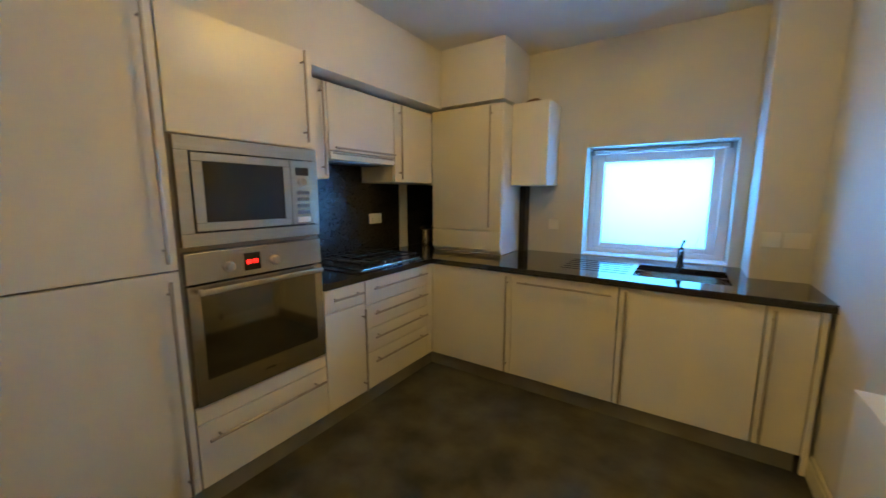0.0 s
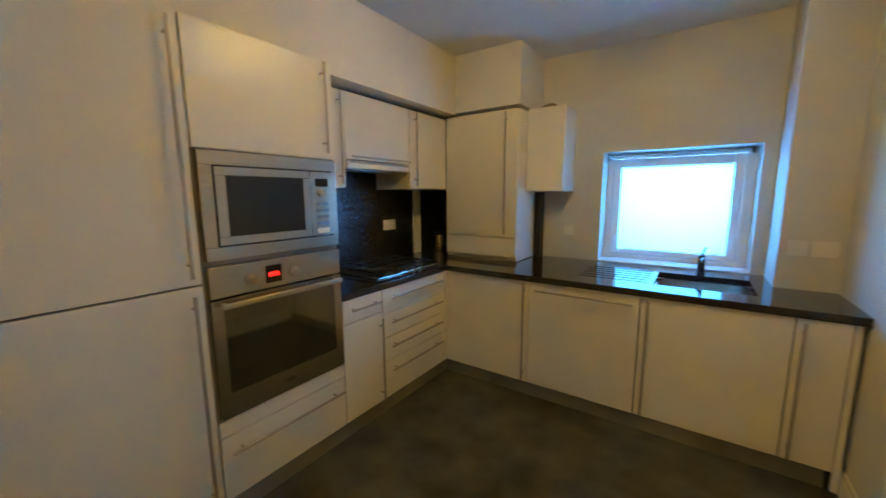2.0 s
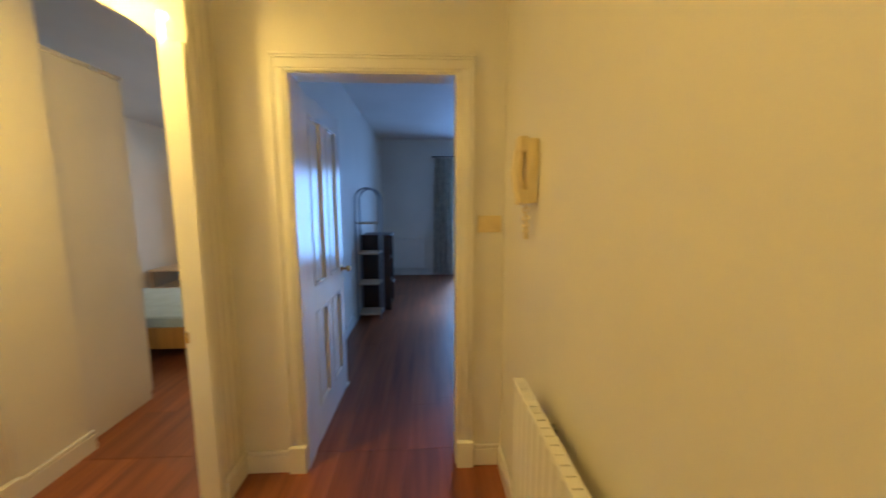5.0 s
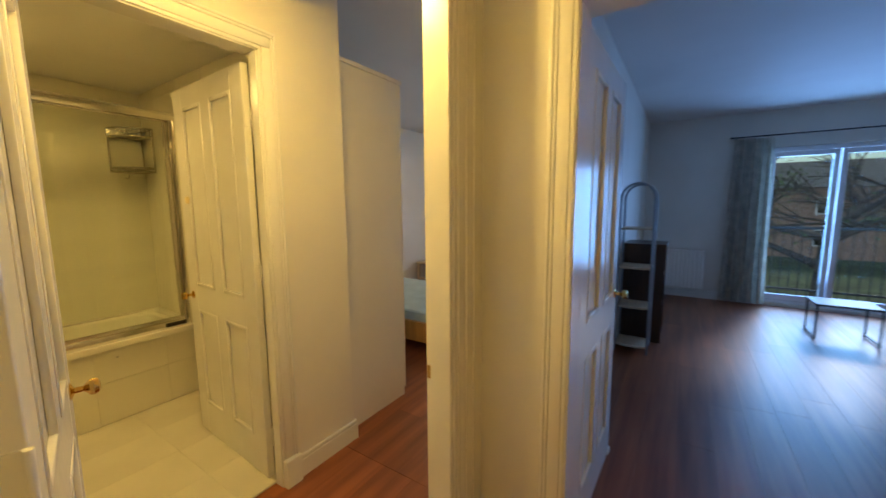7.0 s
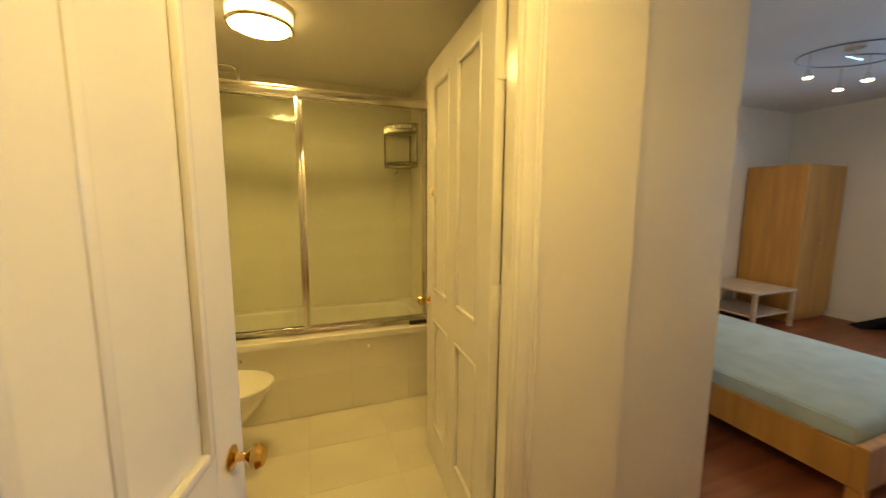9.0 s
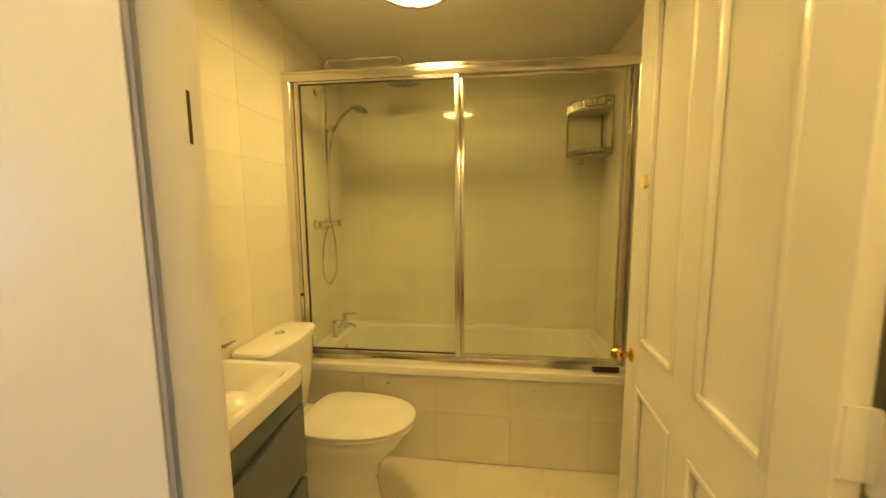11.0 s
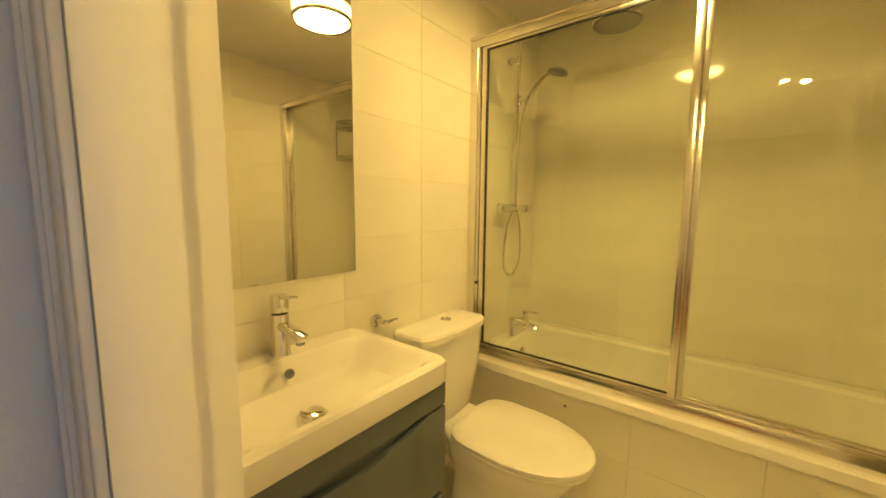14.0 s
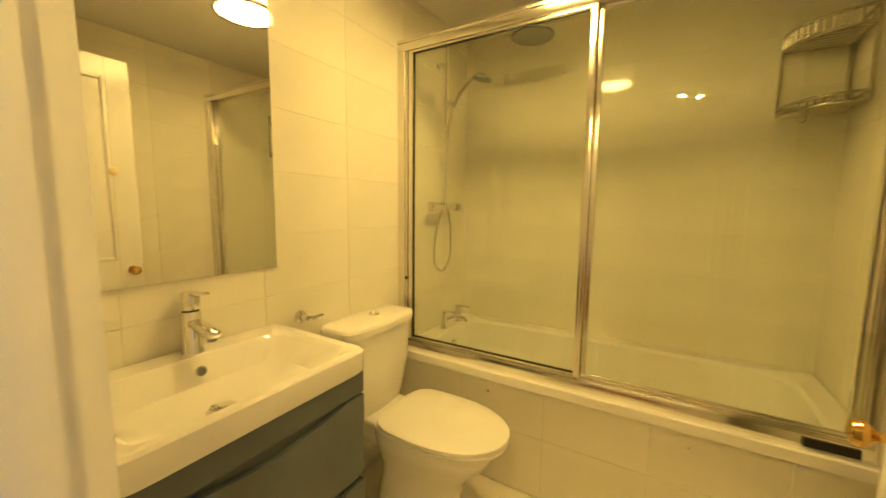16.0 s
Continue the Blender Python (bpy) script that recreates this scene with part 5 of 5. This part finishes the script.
# door phone
ph = thing("door_phone", (-0.95, 0.243, 1.40), "yellowed cream plastic door entry phone on the hall wall", "intercom")
part("cradle", bx(-1.000, -0.895, 0.200, 0.243, 1.440, 1.668, 0.008, 2), CREAMP, ph, smooth=True)
part("panel", bx(-0.988, -0.9875 + 0.004, 0.200, 0.2055, 1.59, 1.65), BLACK, ph)
hsx = -0.925
bm = tube(bmesh.new(), [(hsx, 0.190, 1.455), (hsx, 0.178, 1.50), (hsx, 0.172, 1.55), (hsx, 0.178, 1.61), (hsx, 0.190, 1.655)], 0.021, 12)
box(bm, hsx - 0.030, hsx + 0.030, 0.168, 0.208, 1.435, 1.490, 0.010, 3)
box(bm, hsx - 0.030, hsx + 0.030, 0.168, 0.208, 1.620, 1.675, 0.010, 3)
part("handset", bm, CREAMP, ph, "cream plastic handset", smooth=True)
crd = []
for k in range(120):
    s_ = k / 119
    a = s_ * 26 * math.pi * 1.0
    cxp = Vector((hsx - 0.02 * math.sin(s_ * math.pi), 0.205 + 0.010 * math.sin(s_ * 3), 1.435 - 0.13 * math.sin(s_ * math.pi) + 0.01 * s_))
    crd.append(cxp + Vector((0.006 * math.cos(a) + 0.035 * (s_ - 0.5), 0.006 * math.sin(a), 0)))
part("cord", tube(bmesh.new(), crd, 0.003, 6), CREAMP, ph, "coiled cream phone cord", smooth=True)
socket("light_switch", "cream double light switch plate beside the living room door", (-1.465, 0.168, 1.335), (0, 1, 0), (1, 0, 0), 0.120, 0.086, 2, CREAMP)

# hall ceiling spotlights
hl = spot_bar("hanging bar with three lit spotlights in the hall", (-0.92, -1.47), (-0.80, 0.60), 3, 0.15, 2.40, HALL_GLOW, drop=0.020)
part("stem", cyl(bmesh.new(), (-0.92, -1.47, 2.388), (-0.92, -1.47, HC), 0.008, n=10), CHROME, hl, smooth=True)
spot_bar("single lit ceiling spotlight at the hall end", (0.30, -0.60), (1, 0), 1, 0.2, HC, HALL_GLOW * 1.75, drop=0.014)
BULB = glow("lit_bulb", (1.0, 0.70, 0.30), BED_GLOW)

# the door that stands ajar in the passage, and the living room door
panel_door("door_passage", "white four-panel door with a brass knob, standing ajar", (-0.297, -1.245), (-0.177, -0.755), 0.775, 2.02, knob_z=0.905)
panel_door("door_living", "white four-panel living room door, open against the wall", (-1.606, -0.806), (-1.0, 0.02), 0.785, 2.035, knob_z=0.95)
ds = thing("door_stop", (-2.42, -0.80, 0), "small white rubber wedge at the foot of the open door", "door stop")
bm = bmesh.new()
w_ = [bm.verts.new(p) for p in ((-2.46, -0.815, 0), (-2.36, -0.815, 0), (-2.36, -0.785, 0), (-2.46, -0.785, 0), (-2.40, -0.815, 0.02), (-2.36, -0.815, 0.024), (-2.36, -0.785, 0.024), (-2.40, -0.785, 0.02))]
for f_ in ((3, 2, 1, 0), (4, 5, 6, 7), (0, 1, 5, 4), (1, 2, 6, 5), (2, 3, 7, 6), (3, 0, 4, 7)):
    bm.faces.new([w_[i] for i in f_])
part("wedge", bm, PLASTIC, ds)

# ---- living room ----
rk = thing("shelf_rack", (-4.2, -0.87, 0), "grey tubular metal shelf rack with four pale shelves", "shelf rack")
for x in (-4.345, -4.055):
    p = [(x, -1.005, 0.0), (x, -1.005, 1.48)] + arc((x, -0.865, 1.48), 0.14, 180, 0, 12, (0, 1, 0), (0, 0, 1)) + [(x, -0.725, 1.48), (x, -0.725, 0.0)]
    part("arch_tube", tube(bmesh.new(), p, 0.011), GREYM, rk, "bent grey metal tube", smooth=True)
for z in (0.06, 0.44, 0.82, 1.19):
    o_ = [(-4.335, -0.995), (-4.065, -0.995), (-4.045, -0.94), (-4.045, -0.79), (-4.065, -0.735), (-4.335, -0.735)]
    sf = part("shelf", prism(bmesh.new(), o_, z, z + 0.018), BEECH, rk)
    part("rail", tube(bmesh.new(), [(-4.345, -0.725, z + 0.009), (-4.055, -0.725, z + 0.009)], 0.006, 8), GREYM, sf, smooth=True)
bk = thing("bookcase", (-4.68, -0.83, 0), "low dark walnut bookcase against the living room wall", "bookcase")
for x in (-4.875, -4.475):
    part("side", bx(x, x + 0.02, -1.008, -0.635, 0, 1.0), DARKW, bk)
part("top", bx(-4.885, -4.445, -1.008, -0.622, 1.0, 1.024, 0.002), DARKW, bk)
part("back", bx(-4.855, -4.475, -1.008, -1.0, 0.04, 1.0), DARKW, bk)
for z in (0.04, 0.36, 0.68):
    part("shelf", bx(-4.855, -4.475, -1.0, -0.64, z, z + 0.02), DARKW, bk)
CLEARP = glass("clear_plastic", (0.75, 0.82, 0.86), 0.15)
for i, z in enumerate((0.0, 0.26)):
    sb = thing("storage_box", (-5.1, -0.83, z), "clear plastic storage box with a white lid", "storage box", "stacked storage boxes")
    bm = bx(-5.29, -4.93, -1.0, -0.66, z + 0.001, z + 0.235, 0.01, 2)
    part("tub", bm, CLEARP, sb)
    part("lid", bx(-5.30, -4.92, -1.006, -0.65, z + 0.236, z + 0.259, 0.006, 2), PLASTIC, sb)
radiator("radiator", "white panel radiator on the living room end wall", pose(-6.812, -0.93, 0.16, 0, 0, 90), 0.72, 0.56, 14)
socket("double_socket", "white double socket low on the living room wall", (-3.30, -1.03, 0.30), (-1, 0, 0), (0, 1, 0), 0.146, 0.086, 2, rocker=False)


def curtain(name, label, x, y0, y1, z0, z1, waves, material, gather=0.0):
    """Hanging cloth with folds, drawn in towards the foot by gather."""
    t = thing(name, (x, (y0 + y1) / 2, z1), label, "curtain")
    bm = bmesh.new()
    n, k = waves * 10, 14
    grid = []
    for j in range(k + 1):
        s = j / k
        row = []
        for i in range(n + 1):
            u = i / n
            y = y0 + (y1 - y0) * u
            y += gather * s * (u - 0.5)
            dx = (0.030 + 0.012 * s) * math.sin(u * waves * 2 * math.pi + 0.5 * s) + 0.010 * noise.noise((u * 6, s * 3, 1.0))
            row.append(bm.verts.new((x + dx, y, z1 + (z0 - z1) * s)))
        grid.append(row)
    for j in range(k):
        for i in range(n):
            bm.faces.new((grid[j][i], grid[j][i + 1], grid[j + 1][i + 1], grid[j + 1][i]))
    bmesh.ops.solidify(bm, geom=bm.faces[:], thickness=0.004)
    part("cloth", bm, material, t, smooth=True)
    return t


curtain("curtain", "beige-grey full-length curtain drawn to one side", -6.80, 0.03, 0.44, 0.03, 2.29, 5, CURT, 0.10)
cr = thing("curtain_rail", (-6.82, 1.0, 2.33), "thin dark metal curtain rail above the balcony door", "curtain rail")
part("pole", cyl(bmesh.new(), (-6.80, 0.0, 2.32), (-6.80, 2.10, 2.32), 0.009, n=10), BLACK, cr, smooth=True)
for y in (0.04, 2.0):
    part("bracket", bx(-6.898, -6.795, y - 0.008, y + 0.008, 2.305, 2.320), BLACK, cr)
    part("finial", lathe(bmesh.new(), Matrix.Translation((-6.80, y + (-0.05 if y < 1 else 0.11), 2.32)) @ Matrix.Rotation(radians(90), 4, "X"), [(0.009, -0.02), (0.018, 0), (0.009, 0.02)], 12), BLACK, cr, smooth=True)

fw = tagged(thing("window_2", (-6.95, 1.115, 0.04), "white framed glazed balcony doors", "window"), kind="structure")
bm = bx(-6.99, -6.93, 0.383, 0.430, 0.043, 2.167)
box(bm, -6.99, -6.93, 1.800, 1.847, 0.043, 2.167)
box(bm, -6.99, -6.93, 0.430, 1.800, 2.110, 2.167)
box(bm, -6.99, -6.93, 0.430, 1.800, 0.043, 0.085)
part("window_frame", bm, UPVC, fw)
for ya, yb in ((0.432, 1.110), (1.120, 1.798)):
    bm = bx(-6.985, -6.940, ya, ya + 0.060, 0.087, 2.108, 0.004)
    box(bm, -6.985, -6.940, yb - 0.060, yb, 0.087, 2.108, 0.004)
    box(bm, -6.985, -6.940, ya + 0.060, yb - 0.060, 2.045, 2.108, 0.004)
    box(bm, -6.985, -6.940, ya + 0.060, yb - 0.060, 0.087, 0.165, 0.004)
    sa = part("sash", bm, UPVC, fw)
    g_ = part("pane", bx(-6.966, -6.960, ya + 0.060, yb - 0.060, 0.165, 2.045), PANE, sa)
    g_.visible_shadow = False
fr_ = thing("side_table", (-5.55, 0.85, 0), "low black metal framed table", "table")
part("tabletop", bx(-5.85, -5.45, 0.70, 1.20, 0.365, 0.385, 0.003), BLACK, fr_)
for x in (-5.84, -5.475):
    for y in (0.71, 1.175):
        part("leg", bx(x, x + 0.016, y, y + 0.016, 0.0, 0.365), BLACK, fr_)
for y in (0.71, 1.175):
    part("stretcher", bx(-5.824, -5.475, y, y + 0.016, 0.02, 0.036), BLACK, fr_)

# outside: balcony, tree, street
bal = thing("balcony", (-7.5, 1.1, 0.0), "concrete balcony with a black iron railing", "balcony")
CONC = mat("concrete", (0.34, 0.33, 0.31), 0.85, vary=0.15, scale=6, bump=0.4, bscale=50)
part("slab", bx(-8.0, -7.03, 0.0, 2.4, -0.20, -0.02), CONC, bal)
rl = part("railing", bx(-7.97, -7.93, 0.02, 2.38, 1.02, 1.06, 0.006), BLACK, bal)
part("lower_rail", bx(-7.965, -7.935, 0.02, 2.38, 0.06, 0.09), BLACK, rl)
for i in range(22):
    part("baluster", cyl(bmesh.new(), (-7.95, 0.05 + i * 0.11, -0.02), (-7.95, 0.05 + i * 0.11, 1.02), 0.007, n=6), BLACK, rl)
GRASS = mat("grass", (0.07, 0.11, 0.04), 0.9, vary=0.3, scale=1.2, bump=0.5, bscale=8)
structure("ground", bx(-400, 300, -300, 300, -3.4, -3.2), GRASS, "rough green lawn below the flat", "ground")
BARK = mat("bark", (0.13, 0.10, 0.08), 0.9, vary=0.3, scale=8, bump=0.6, bscale=30)
LEAF = mat("young_leaf", (0.16, 0.22, 0.07), 0.7, vary=0.3, scale=30)


def tree(at, height, seed):
    """A bare spring tree: a tapered trunk, limbs, twigs and scattered small leaves."""
    rnd = random.Random(seed)
    t = thing("tree", at, "leafless tree with spreading branches outside the balcony", "tree")
    trunk, twigs, leaves = bmesh.new(), bmesh.new(), bmesh.new()
    a = Vector(at)
    top = a + Vector((0.2, 0.1, height * 0.45))
    cyl(trunk, a, top, height * 0.030, height * 0.018, 10)

    def grow(p, d, ln, r, depth):
        q = p + d * ln
        cyl(trunk if depth > 2 else twigs, p, q, r, r * 0.65, 7 if depth > 2 else 4)
        if depth == 0:
            for _ in range(5):
                c = q + Vector((rnd.uniform(-1, 1), rnd.uniform(-1, 1), rnd.uniform(-1, 1))) * ln * 0.5
                s = rnd.uniform(0.03, 0.06)
                v_ = [leaves.verts.new(c + Vector((rnd.uniform(-s, s), rnd.uniform(-s, s), rnd.uniform(-s, s)))) for _ in range(3)]
                leaves.faces.new(v_)
            return
        for _ in range(3):
            nd = (d + Vector((rnd.uniform(-1, 1), rnd.uniform(-1, 1), rnd.uniform(-0.45, 0.6))) * 0.75).normalized()
            grow(q, nd, ln * rnd.uniform(0.62, 0.85), r * 0.62, depth - 1)

    for k in range(5):
        ang = k * 1.26 + rnd.uniform(-0.3, 0.3)
        grow(top - Vector((0, 0, rnd.uniform(0, height * 0.12))), Vector((math.cos(ang), math.sin(ang), rnd.uniform(0.2, 0.9))).normalized(), height * 0.17, height * 0.012, 4)
    part("trunk", trunk, BARK, t)
    part("branches", twigs, BARK, t)
    part("crown", leaves, LEAF, t, "sparse young green leaves")


tree((-13.0, 2.4, -3.2), 9.0, 3)
tree((-17.5, 6.5, -3.2), 10.0, 8)
BRICK = mat("far_brick", (0.30, 0.20, 0.15), 0.85, vary=0.15, scale=3)
hb = thing("terrace_house", (-45, 12, -3.2), "row of brick houses far behind the trees", "house")
part("wall", bx(-50, -42, -6, 34, -3.2, 2.6), BRICK, hb)
bm = bmesh.new()
rv = [bm.verts.new(p) for p in ((-50.4, -6.3, 2.6), (-41.6, -6.3, 2.6), (-46, -6.3, 5.0), (-50.4, 34.3, 2.6), (-41.6, 34.3, 2.6), (-46, 34.3, 5.0))]
for f_ in ((0, 1, 2), (3, 5, 4), (0, 2, 5, 3), (1, 4, 5, 2), (0, 3, 4, 1)):
    bm.faces.new([rv[i] for i in f_])
part("roof", bm, mat("slate", (0.10, 0.10, 0.11), 0.7, vary=0.2, scale=2), hb)
for i in range(9):
    for z in (-2.2, 0.4):
        q_ = part("window", bx(-42.0, -41.92, -4.2 + i * 4.2, -2.8 + i * 4.2, z, z + 1.4), UPVC, hb)
        part("pane", bx(-41.92, -41.90, -4.1 + i * 4.2, -2.9 + i * 4.2, z + 0.1, z + 1.3), BLACKGL, q_)

# ---- bedroom ----
w = thing("wardrobe", (-1.99, -2.75, 0), "tall white wardrobe with a plain side panel", "wardrobe")
WHITEL = mat("white_laminate", (0.74, 0.70, 0.64), 0.4, vary=0.03, scale=2)
part("side_panel", bx(-2.270, -1.706, -2.230, -2.208, 0.0, 2.262, 0.001), WHITEL, w)
part("side_panel", bx(-2.270, -1.706, -3.230, -3.208, 0.0, 2.262, 0.001), WHITEL, w)
part("top", bx(-2.296, -1.700, -3.236, -2.202, 2.262, 2.288, 0.002), WHITEL, w)
part("back", bx(-1.706, -1.700, -3.22, -2.215, 0.04, 2.262), WHITEL, w)
part("base", bx(-2.250, -1.710, -3.208, -2.230, 0.03, 0.06), WHITEL, w)
for ya, yb in ((-2.716, -2.210), (-3.228, -2.720)):
    d_ = part("door", bx(-2.291, -2.272, ya, yb, 0.06, 2.258, 0.002), WHITEL, w)
    bm = bmesh.new()
    cyl(bm, (-2.32, ya + 0.05 if ya < -3 else yb - 0.45, 1.0), (-2.32, ya + 0.05 if ya < -3 else yb - 0.45, 1.2), 0.006, n=8)
    box(bm, -2.322, -2.290, (ya + 0.05 if ya < -3 else yb - 0.45) - 0.004, (ya + 0.05 if ya < -3 else yb - 0.45) + 0.004, 1.02, 1.03)
    part("handle", bm, STEELH, d_)
w = thing("wardrobe", (-6.45, -4.05, 0), "light oak veneer double wardrobe in the bedroom corner", "wardrobe")
part("body", bx(-6.83, -6.05, -4.378, -3.775, 0.05, 1.90, 0.002), OAK, w)
for xa, xb in ((-6.83, -6.442), (-6.438, -6.05)):
    d_ = part("door", bx(xa, xb, -3.774, -3.755, 0.08, 1.895, 0.002), OAK, w)
    part("handle", bx(-6.455 if xa < -6.5 else -6.433, -6.447 if xa < -6.5 else -6.425, -3.755, -3.735, 0.95, 1.05, 0.002), STEELH, d_)
part("plinth", bx(-6.82, -6.06, -4.36, -3.80, 0.0, 0.05), OAK, w)
bd = thing("bed", (-3.62, -2.9, 0), "light oak double bed frame with a bare mattress", "bed")
X0, X1, Y0, Y1 = -4.30, -2.95, -3.98, -1.93
for x in (X0, X1 - 0.035):
    part("side_rail", bx(x, x + 0.035, Y0 + 0.05, Y1 - 0.05, 0.115, 0.310, 0.003), OAK, bd)
part("footboard", bx(X0, X1, Y1 - 0.05, Y1, 0.115, 0.330, 0.004), OAK, bd)
part("headboard", bx(X0, X1, Y0, Y0 + 0.05, 0.115, 0.85, 0.004), OAK, bd)
for x in (X0, X1 - 0.06):
    for y in (Y0, Y1 - 0.06):
        part("leg", bx(x, x + 0.06, y, y + 0.06, 0.0, 0.114), OAK, bd)
for i in range(12):
    part("slat", bx(X0 + 0.036, X1 - 0.036, Y0 + 0.12 + i * 0.155, Y0 + 0.19 + i * 0.155, 0.215, 0.230), BEECH, bd)
mt = thing("mattress", (-3.62, -2.95, 0.23), "bare pale blue-grey mattress on the bed frame", "mattress")
bm = bx(X0 + 0.04, X1 - 0.04, Y0 + 0.06, Y1 - 0.06, 0.231, 0.400, 0.035, 4)
part("body", bm, MATTR, mt, smooth=True)
part("piping", tube(bmesh.new(), [(X0 + 0.05, Y0 + 0.08, 0.385), (X1 - 0.042, Y0 + 0.08, 0.385), (X1 - 0.042, Y1 - 0.075, 0.385), (X0 + 0.05, Y1 - 0.075, 0.385)], 0.006, 6), MATTR, mt, smooth=True)
dk = thing("low_table", (-5.58, -4.0, 0), "low pale wood table with a lower shelf", "table")
part("tabletop", bx(-5.95, -5.20, -4.33, -3.66, 0.43, 0.455, 0.004), BEECH, dk)
part("shelf", bx(-5.92, -5.23, -4.30, -3.70, 0.16, 0.18, 0.002), BEECH, dk)
for x in (-5.94, -5.25):
    for y in (-4.32, -3.71):
        part("leg", bx(x, x + 0.04, y, y + 0.04, 0.0, 0.43, 0.003), BEECH, dk)
wb = tagged(thing("window_3", (-6.95, -1.95, 0.75), "white framed bedroom window", "window"), kind="structure")
bm = bx(-6.99, -6.93, -2.547, -2.49, 0.753, 2.097)
box(bm, -6.99, -6.93, -1.41, -1.353, 0.753, 2.097)
box(bm, -6.99, -6.93, -2.49, -1.41, 2.04, 2.097)
box(bm, -6.99, -6.93, -2.49, -1.41, 0.753, 0.81)
box(bm, -6.99, -6.93, -1.98, -1.92, 0.81, 2.04)
part("window_frame", bm, UPVC, wb)
for ya, yb in ((-2.49, -1.98), (-1.92, -1.41)):
    g_ = part("pane", bx(-6.966, -6.960, ya, yb, 0.81, 2.04), PANE, wb)
    g_.visible_shadow = False
bc = thing("black_curtain", (-6.7, -3.1, 0), "black blackout curtain trailing onto the bedroom floor", "curtain")
bm = bmesh.new()
rows_ = []
for j in range(25):
    s_ = j / 24
    z = 2.25 * (1 - s_) ** 1.0
    yc = -2.62 - 0.34 * s_ ** 2.2
    wd_ = 0.10 + 0.05 * s_ + (0.38 * (s_ - 0.85) / 0.15 if s_ > 0.85 else 0)
    rows_.append([bm.verts.new((-6.80 + 0.035 * math.sin(i * 1.9 + s_ * 2) + (0.12 * (s_ - 0.8) / 0.2 if s_ > 0.8 else 0) * (1 + math.sin(i * 0.8)), yc + wd_ * (i / 20 - 0.5) * 2, max(0.006, z + 0.03 * noise.noise((i * 0.4, j * 0.3, 0))))) for i in range(21)])
for j in range(24):
    for i in range(20):
        bm.faces.new((rows_[j][i], rows_[j][i + 1], rows_[j + 1][i + 1], rows_[j + 1][i]))
bmesh.ops.solidify(bm, geom=bm.faces[:], thickness=0.006)
part("cloth", bm, BLACKC, bc, smooth=True)
cr = thing("curtain_rail", (-6.80, -2.2, 2.28), "black metal curtain pole in the bedroom", "curtain rail")
part("pole", cyl(bmesh.new(), (-6.80, -3.45, 2.275), (-6.80, -1.25, 2.275), 0.013, n=10), BLACK, cr, smooth=True)
for y in (-3.2, -1.4):
    part("bracket", bx(-6.898, -6.79, y - 0.01, y + 0.01, 2.262, 2.276), BLACK, cr)
lt = thing("spiral_light", (-4.65, -2.9, LC), "spiral metal ceiling light with small lit spots", "ceiling light")
part("rose", lathe(bmesh.new(), Matrix.Translation((-4.65, -2.9, LC - 0.03)), [(0.06, 0), (0.06, 0.028)], 24), CHROME, lt, smooth=True)
sp_ = []
for k in range(60):
    a = k / 59 * 2.6 * math.pi
    r = 0.12 + 0.42 * k / 59
    sp_.append((-4.65 + r * math.cos(a), -2.9 + 0.8 * r * math.sin(a), LC - 0.10 - 0.03 * math.sin(a)))
part("spiral_bar", tube(bmesh.new(), sp_, 0.006, 8), GREYM, lt, smooth=True)
part("stem", cyl(bmesh.new(), (-4.65, -2.9, LC - 0.12), (-4.65, -2.9, LC - 0.02), 0.006, n=8), CHROME, lt, smooth=True)
part("cross_bar", tube(bmesh.new(), [(-4.53, -2.9, LC - 0.10), (-4.77, -2.9, LC - 0.10)], 0.005, 6), CHROME, lt, smooth=True)
for k in (8, 28, 44, 58):
    p = Vector(sp_[k])
    q_ = part("spot", lathe(bmesh.new(), Matrix.Translation(p - Vector((0, 0, 0.185))), [(0.026, 0), (0.026, 0.004), (0.016, 0.045), (0.006, 0.06), (0.005, 0.185)], 16), CHROME, lt, smooth=True)
    part("bulb", lathe(bmesh.new(), Matrix.Translation(p - Vector((0, 0, 0.189))), [(0.021, 0), (0.023, 0.004)], 16), BULB, q_, smooth=True)

# ---- floor boards ----
def boards(parent, x0, x1, y0, y1, seed):
    """Laminate planks along x with staggered ends."""
    rnd = random.Random(seed)
    n = round((y1 - y0) / 0.19)
    w = (y1 - y0) / n
    for j in range(n):
        x = x0
        first = True
        while x < x1 - 0.02:
            ln = rnd.uniform(0.35, 1.2) if first else 1.25
            first = False
            e = min(x + ln, x1)
            me = bpy.data.meshes.new("plank")
            bm = bx(x + 0.0006, e - 0.0006, y0 + j * w + 0.0006, y0 + (j + 1) * w - 0.0006, 0.0004, 0.0044)
            bm.to_mesh(me)
            bm.free()
            me.materials.append(WOODF)
            o = new("plank", me)
            o.parent = parent
            x = e


boards(bpy.data.objects["floor_hall"], -1.60, 1.22, -2.18, 0.280, 1)
boards(bpy.data.objects["floor_living"], -6.89, -1.602, -1.02, 1.60, 2)
boards(bpy.data.objects["floor_bedroom"], -6.89, -1.602, -4.39, -1.15, 3)
